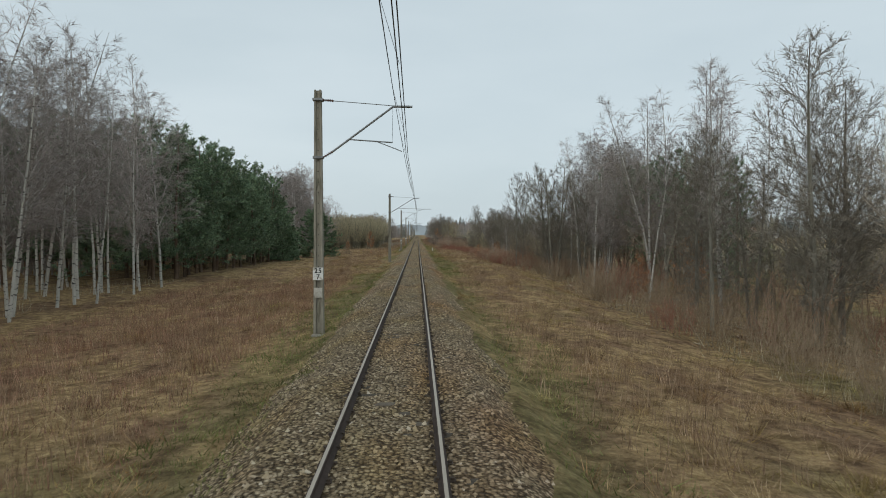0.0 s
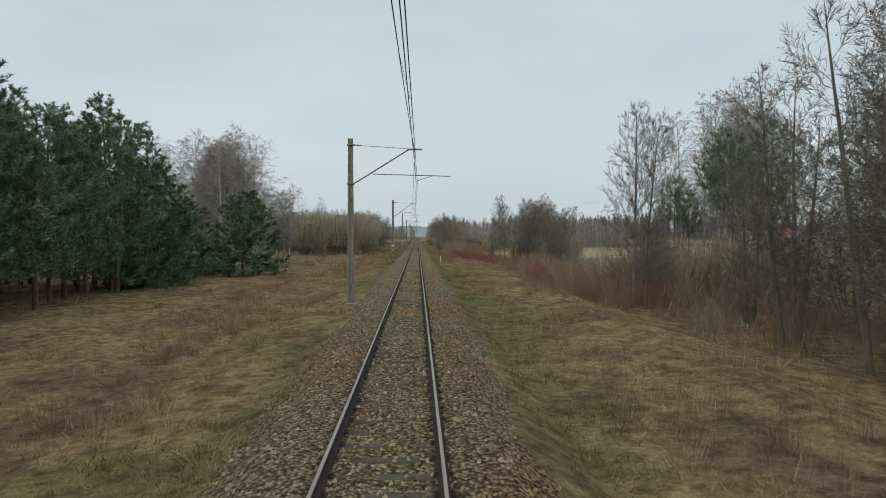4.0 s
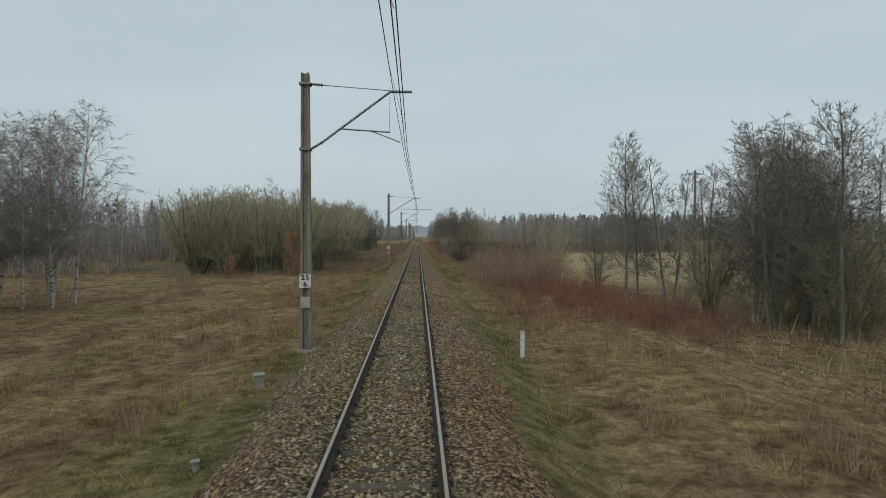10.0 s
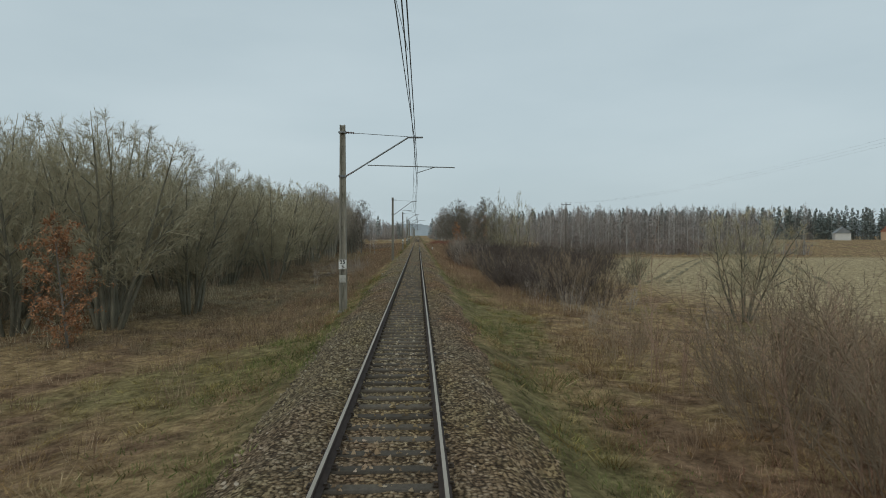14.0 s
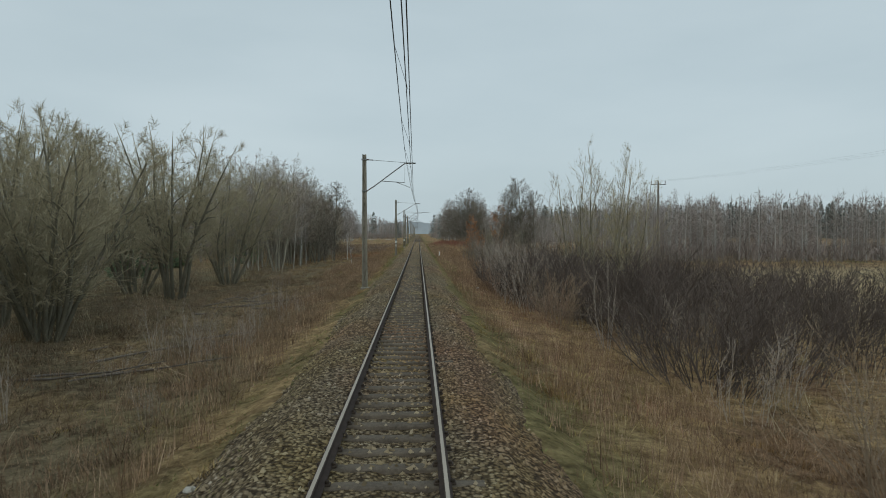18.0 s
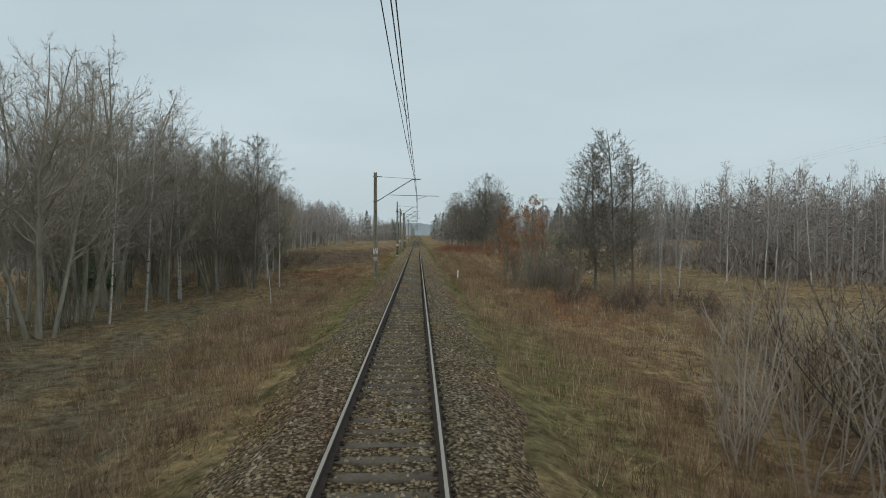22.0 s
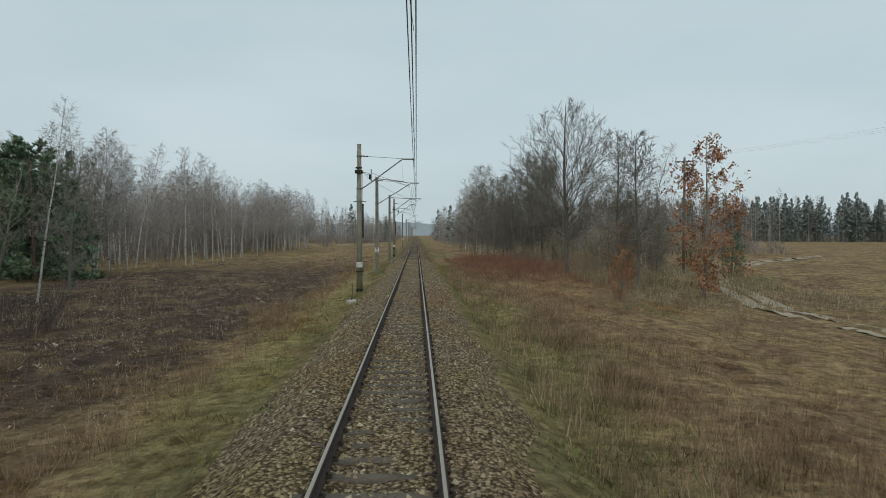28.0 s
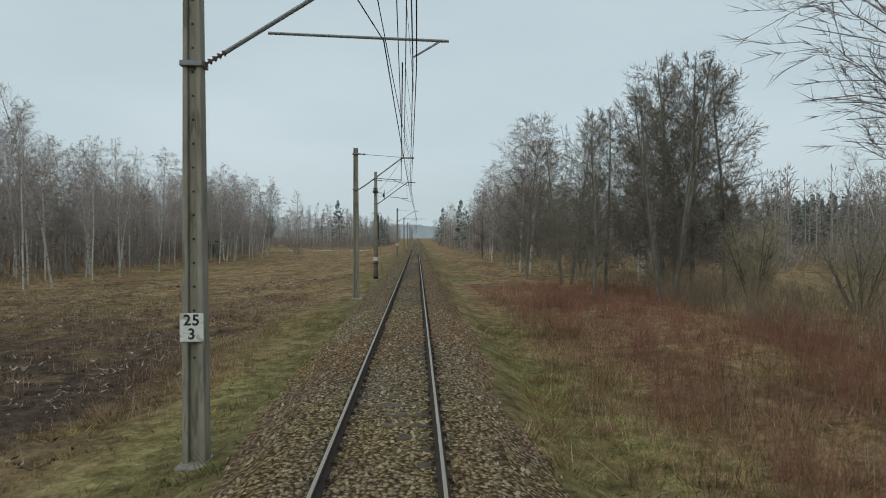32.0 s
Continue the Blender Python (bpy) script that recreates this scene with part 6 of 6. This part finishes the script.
for k in range(7):
    fallen_branch(PLACER.uniform(-13.0, -9.5), PLACER.uniform(252, 262), PLACER.uniform(3.5, 6.0), PLACER.gauss(15, 30), 330 + k)


# ---------------------------------------------------------------- grass, weeds and litter
def sward(name, label, mat, n, regions, h0, h1, wide, seed, clump=0.35, lean=0.45, per=9, splay=0.0, patchy=0.0):
    """Blades over rectangles (x0, x1, y0, y1, weight), gathered in clumps."""
    rng = np.random.default_rng(seed)
    wsum = sum(r[4] * (r[1] - r[0]) * (r[3] - r[2]) for r in regions)
    V = []
    for x0, x1, y0, y1, wt in regions:
        k = int(n * wt * (x1 - x0) * (y1 - y0) / wsum)
        if k < 8:
            continue
        c = max(k // per, 1)
        cx, cy = rng.uniform(x0, x1, c), rng.uniform(y0, y1, c)
        if patchy:
            wave = np.sin(cx * 0.55 + 2.0 * np.sin(cy * 0.17 + 1)) * np.sin(cy * 0.31 + 1.4 * np.sin(cx * 0.4)) + 0.6 * np.sin(cx * 1.3 - cy * 0.9) * np.sin(cy * 0.7 + cx * 0.5)
            keep = wave > rng.uniform(-1.2, 1.2, c) + (patchy - 1)
            cx, cy = cx[keep], cy[keep]
            c = len(cx)
        tall = 0.75 + 0.35 * np.sin(cx * 0.8 + 1.7 * np.sin(cy * 0.23)) * np.sin(cy * 0.37 + 1.1 * np.sin(cx * 0.6))
        hs = np.repeat(rng.uniform(0.35, 1.0, c) * tall, per)
        ox, oy = rng.normal(0, clump, c * per), rng.normal(0, clump, c * per)
        x, y = np.repeat(cx, per) + ox, np.repeat(cy, per) + oy
        bare = (x < -6.8 - 0.8 * np.sin(y * 0.21)) & (y > 386) & (y < 440) & (rng.random(len(x)) < 0.94) & ("grass" in name)
        ok = ~bare & (np.abs(x) > (2.75 if "dry" in name else 2.2) + 0.25 * np.sin(y * 0.7) * np.sin(y * 0.23 + x) + 0.3 * np.sin(y * 0.11 + 2 * np.sign(x)))
        if "dry" in name:
            lush = (np.abs(x) < 4.9) & (np.sin(y * 0.083 + 1.1 * np.sign(x)) + 0.7 * np.sin(y * 0.21 + x * 0.6) > -0.15)
            ok &= ~(lush & (rng.random(len(x)) < 0.72))
            brushy = (x < -3.9 - 0.5 * np.sin(y * 0.4)) & (y > 204) & (y < 302)
            ok &= ~(brushy & (rng.random(len(x)) < 0.7))
        x, y, hs, ox, oy = x[ok], y[ok], hs[ok], ox[ok], oy[ok]
        z = np.maximum(ground_z(x, y), -0.165 - (np.abs(x) - 1.6) * 0.52) - 0.02
        h = rng.uniform(h0, h1, len(x)) * hs
        p = np.stack([x, y, z], axis=1)
        q = p + np.stack([(rng.normal(0, lean, len(x)) + ox / clump * splay) * h, (rng.normal(0, lean, len(x)) + oy / clump * splay) * h, h], axis=1)
        V.append(slivers(p, q, wide * rng.uniform(0.6, 1.4, len(x)), rng)[0])
    v = np.concatenate(V)
    ob = new(name, mesh_of(name, v, np.arange(len(v)).reshape(-1, 3), mat))
    return tagged(ob, label, "grass" if "grass" in name else "undergrowth" if "under" in name else "weeds", kind="stuff")


VERGE = [(-8, -1.9, 8, 445, 1.0), (1.9, 8, 8, 445, 1.0), (-13, -8, 12, 450, 0.5), (8, 13, 12, 450, 0.5), (-20, -13, 20, 460, 0.2), (13, 20, 20, 460, 0.2)]
sward("dry_grass", "matted straw-coloured winter grass on the verges", M_GRASS_DRY, 260000, VERGE, 0.12, 0.32, 0.018, 101, 0.20, 0.45, 40, 0.5)
sward("dry_grass_tussocks", "rounded pale tussocks of bent dry grass", M_GRASS_PALE, 260000, VERGE, 0.28, 0.70, 0.014, 107, 0.15, 0.26, 60, 0.6, 0.75)
sward("green_grass", "patches of short green grass beside the ballast", M_GRASS_GREEN, 96000,
      [(-4.8, -2.4, 4, 64, 2.2), (2.6, 5, 4, 110, 1), (-5, -2.4, 130, 240, 1.8), (2.6, 5, 60, 150, 0.8), (2.6, 5, 150, 200, 1.8), (2.8, 5.5, 200, 240, 1.6), (2.8, 5, 290, 360, 1.0), (-4, -2.4, 300, 440, 0.7), (2.8, 6.0, 370, 440, 3.0)], 0.12, 0.34, 0.02, 102, 0.3, 0.5, 24)
sward("moss_grass", "low olive moss and grass creeping over the ballast edge", M_GRASS_GREEN, 46000, [(-3.6, -1.8, 5, 440, 1.0), (1.8, 3.6, 5, 440, 1.0)], 0.04, 0.12, 0.03, 108, 0.16, 0.8)
sward("tall_dry_grass", "tall brown winter grass gone to stalk along the bank", M_WEED, 360000,
      [(3.3, 9, 215, 420, 1.0), (9, 17, 300, 345, 0.5), (-9.5, -3.5, 205, 270, 1.0), (-9.5, -3.5, 270, 345, 1.8), (-8.5, -4.2, 345, 440, 0.7), (3.6, 8.5, 420, 452, 0.8), (-14, -5, 8, 62, 0.6), (3.9, 10, 10, 62, 0.5), (-11, -4.6, 62, 205, 0.45), (4.6, 10, 62, 205, 0.5)], 0.40, 1.0, 0.012, 111, 0.22, 0.20, 34, 0.18, 0.75)
sward("brown_weeds", "dead brown weed stalks on the slopes", M_WEED, 75000,
      [(-16, -6, 10, 70, 0.7), (-24, -6, 120, 215, 0.7), (-20, -7, 215, 260, 0.4), (-18, -5, 250, 345, 0.9), (-22, -5, 345, 460, 0.9), (5, 13, 10, 70, 0.5), (5, 14, 240, 345, 0.9), (5, 20, 345, 420, 0.8), (5, 10, 200, 240, 0.8)], 0.35, 0.95, 0.014, 103, 0.2, 0.22)
sward("verge_weeds", "upright dead weed stalks beside the ballast", M_WEED, 62000, [(2.9, 7.5, 225, 420, 1.0), (-7.5, -3.6, 215, 330, 0.8), (3.4, 6.5, 10, 60, 0.4), (-9, -5, 8, 60, 0.4)], 0.4, 1.0, 0.015, 109, 0.16, 0.16)
sward("red_weeds", "reddish dead weed stalks along the line", M_WEED_RED, 95000,
      [(4.4, 15, 414, 460, 3.0), (5.2, 14, 158, 192, 3.2), (-17, -5, 4, 58, 1.6), (3.6, 7, 246, 300, 0.7), (7, 12, 330, 356, 0.7), (9, 20, 98, 140, 0.7)], 0.4, 1.0, 0.014, 104, 0.25, 0.24)
sward("undergrowth", "tangled leafless undergrowth beneath the woods", M_BRUSH, 160000,
      [(-42, -20.5, 5, 60, 0.35), (12.5, 28, 8, 102, 1.1), (-30, -14, 208, 232, 1.6), (-38, -13.5, 226, 270, 1.5), (-38, -17, 268, 336, 0.6), (-40, -16, 336, 412, 0.6), (-58, -31, 425, 585, 0.6), (25, 65, 350, 405, 0.8),
       (14, 32, 405, 478, 3.0), (10, 40, 478, 620, 0.6), (13, 25, 140, 178, 1.5), (9, 28, 245, 326, 0.9), (-46, -20, 57, 120, 0.15), (-55, -26, 134, 186, 0.4)], 0.4, 1.9, 0.022, 106, 0.5, 0.3)
sward("low_undergrowth", "low tangle of dead brown stalks and twigs", M_DEADWOOD, 90000, [(-15, -3.9, 206, 300, 1.0), (-22, -15, 206, 300, 0.5), (6, 13, 205, 250, 0.5)], 0.15, 0.65, 0.016, 112, 0.25, 0.5, 20, 0.3)
sward("dead_bracken", "rusty patches of dead bracken", M_RUST, 26000, [(9, 15, 327, 340, 1.0), (8, 13, 316, 327, 0.5), (-12, -7, 346, 362, 0.7), (8, 16, 396, 416, 0.2)], 0.10, 0.30, 0.032, 110, 0.32, 0.8, 24)
sward("leaf_litter", "dead leaves and broken stalks on the dark meadow", M_LEAF_LITTER, 70000,
      [(-30, -5.6, 385, 480, 1.2), (-12, -6, 330, 385, 0.6), (11, 20, 140, 165, 0.8), (12, 22, 25, 70, 0.6)], 0.05, 0.18, 0.065, 105, 0.30, 1.1, 14)


# ---------------------------------------------------------------- track
track = tagged(new("railway_track"), "single straight railway track on concrete sleepers in stone ballast", "railway track", kind="structure")


def bed_z(x, y):
    """Top of the ballast."""
    a = np.abs(x)
    z = np.where(a < 0.75, -0.181 + 0.010 * np.sin(y * 0.045 + 1.0) - (0.012 + 0.033 * np.clip((y - 165) / 25, 0, 1) * np.clip((350 - y) / 40, 0, 1)) * np.clip((y - 100) / 40, 0, 1), np.where(a < 1.6, -0.165, -0.165 - (a - 1.6) * 0.52))
    z = z + 0.018 * np.sin(x * 7.3 + y * 2.1) * np.sin(y * 5.3 - x * 3) + 0.02 * np.sin(y * 0.9 + x * 2) + 0.012 * np.sin(x * 17 + y * 11) * np.sin(y * 19)
    return np.where(np.abs(a - 0.7525) < 0.10, np.minimum(z, -0.195), z)


def build_bed():
    xs = np.concatenate([np.arange(-3.19, 3.2, 0.22)])
    ys = np.concatenate([np.arange(-12, 455, 0.5), np.arange(455, 1200, 6)])
    X, Y = np.meshgrid(xs, ys)
    rng = np.random.default_rng(5)
    Z = bed_z(X, Y) + rng.normal(0, 0.008, X.shape)
    nx = len(xs)
    i, j = np.meshgrid(np.arange(nx - 1), np.arange(len(ys) - 1))
    a = (j * nx + i).ravel()
    me = mesh_of("ballast", np.stack([X, Y, Z], axis=-1).reshape(-1, 3), np.stack([a, a + 1, a + nx + 1, a + nx], axis=1), M_BALLAST)
    return tagged(part("ballast", me, track, "bed of grey-brown crushed stone"), kind="stuff")


build_bed()


def loose_stones(n=112000):
    """Broken stones lying in the bed; only their upper faces."""
    rng = np.random.default_rng(9)
    x = rng.uniform(-3.1, 3.1, n)
    y = 6 + 434 * rng.random(n) ** 1.0
    ok = np.abs(np.abs(x) - 0.7525) > 0.085
    x, y = x[ok], y[ok]
    s = 0.024 + 0.026 * rng.random(len(x)) ** 1.6
    z = bed_z(x, y) - s * 0.25
    over = (np.abs((y - 5 + 0.325) % 0.65 - 0.325) < 0.125) & (np.abs(x) < 1.25)
    z = np.where(over, np.maximum(z, -0.192), z)
    a = rng.uniform(0, 6.28, len(x))[:, None] + np.arange(4)[None] * 1.571 + rng.normal(0, 0.3, (len(x), 4))
    r = s[:, None] * rng.uniform(0.7, 1.35, (len(x), 4))
    low = np.stack([x[:, None] + np.cos(a) * r, y[:, None] + np.sin(a) * r, z[:, None] + rng.uniform(-0.2, 0.25, (len(x), 4)) * s[:, None]], axis=-1)
    tip = np.stack([x + rng.normal(0, 0.45, len(x)) * s, y + rng.normal(0, 0.45, len(x)) * s, z + s * rng.uniform(0.8, 1.35, len(x))], axis=-1)
    v = np.concatenate([low, tip[:, None]], axis=1)
    tri = np.array([(0, 1, 4), (1, 2, 4), (2, 3, 4), (3, 0, 4)])
    f = (np.arange(len(x)) * 5)[:, None, None] + tri[None]
    tagged(part("ballast_stones", mesh_of("ballast_stones", v.reshape(-1, 3), f.reshape(-1, 3), M_STONE), track, "loose crushed stones"), kind="stuff")


loose_stones()


def rail(x):
    prof = [(-0.075, -0.172), (0.075, -0.172), (0.075, -0.160), (0.022, -0.143), (0.009, -0.125), (0.009, -0.055), (0.034, -0.038), (0.036, -0.012), (0.030, -0.003),
            (-0.030, -0.003), (-0.036, -0.012), (-0.034, -0.038), (-0.009, -0.055), (-0.009, -0.125), (-0.022, -0.143), (-0.075, -0.160)]
    n = len(prof)
    ys = (-15.0, 1150.0)
    v = [(x + a, y, z) for y in ys for a, z in prof]
    f = [(k, (k + 1) % n, (k + 1) % n + n, k + n) for k in range(n)]
    r = part("rail", mesh_of("rail", v, f, M_RAIL), track, "rusty-sided steel rail")
    top = [(-0.024, -0.0035), (-0.019, 0.0), (0.019, 0.0), (0.024, -0.0035)]
    v = [(x + a, y, z) for y in ys for a, z in top]
    f = [(k, k + 1, k + 5, k + 4) for k in range(3)]
    part("running_surface", mesh_of("running_surface", v, f, M_RAIL_TOP), r, "polished running surface")


rail(-0.7525)
rail(0.7525)


def sleeper_mesh():
    bm = bmesh.new()
    box(bm, 0, 0, -0.291, 2.5, 0.25, 0.20, 0.025)
    return bm_mesh("sleeper", bm, M_SLEEPER)


def fastening_mesh():
    bm = bmesh.new()
    box(bm, 0, 0, -0.172, 0.27, 0.13, 0.018)
    for s in (-1, 1):
        box(bm, s * 0.095, 0, -0.148, 0.045, 0.06, 0.03)
    return bm_mesh("fastening", bm, M_CLIP)


SLEEPER, FASTENING, PITCH = sleeper_mesh(), fastening_mesh(), 0.65
for k in range(300):
    s = part("sleeper", SLEEPER, track)
    s.matrix_basis = pose(PLACER.uniform(-0.02, 0.02), 5 + k * PITCH, PLACER.uniform(-0.008, 0.006), 0, 0, PLACER.uniform(-0.4, 0.4))
    for x in (-0.7525, 0.7525):
        c = part("fastening", FASTENING, s)
        c.matrix_basis = pose(x, 0, 0)


def joined_copies(name, me, rows, mat, label):
    src = np.empty(len(me.vertices) * 3, dtype=np.float32)
    me.vertices.foreach_get("co", src)
    src = src.reshape(-1, 3)
    me.calc_loop_triangles()
    tri = np.empty(len(me.loop_triangles) * 3, dtype=np.int32)
    me.loop_triangles.foreach_get("vertices", tri)
    tri = tri.reshape(-1, 3)
    V = (src[None] + np.array(rows, dtype=np.float32)[:, None]).reshape(-1, 3)
    F = (np.arange(len(rows), dtype=np.int32) * len(src))[:, None, None] + tri[None]
    tagged(part(name, mesh_of(name, V, F.reshape(-1, 3), mat), track, label), kind="stuff")


rest = [5 + k * PITCH for k in range(300, 860)]
joined_copies("sleepers", SLEEPER, [(PLACER.uniform(-0.02, 0.02), y, PLACER.uniform(-0.008, 0.006)) for y in rest], M_SLEEPER, "weathered concrete sleepers")
joined_copies("fastenings", FASTENING, [(x, y, 0) for y in rest for x in (-0.7525, 0.7525)], M_CLIP, "rusty rail fastenings")
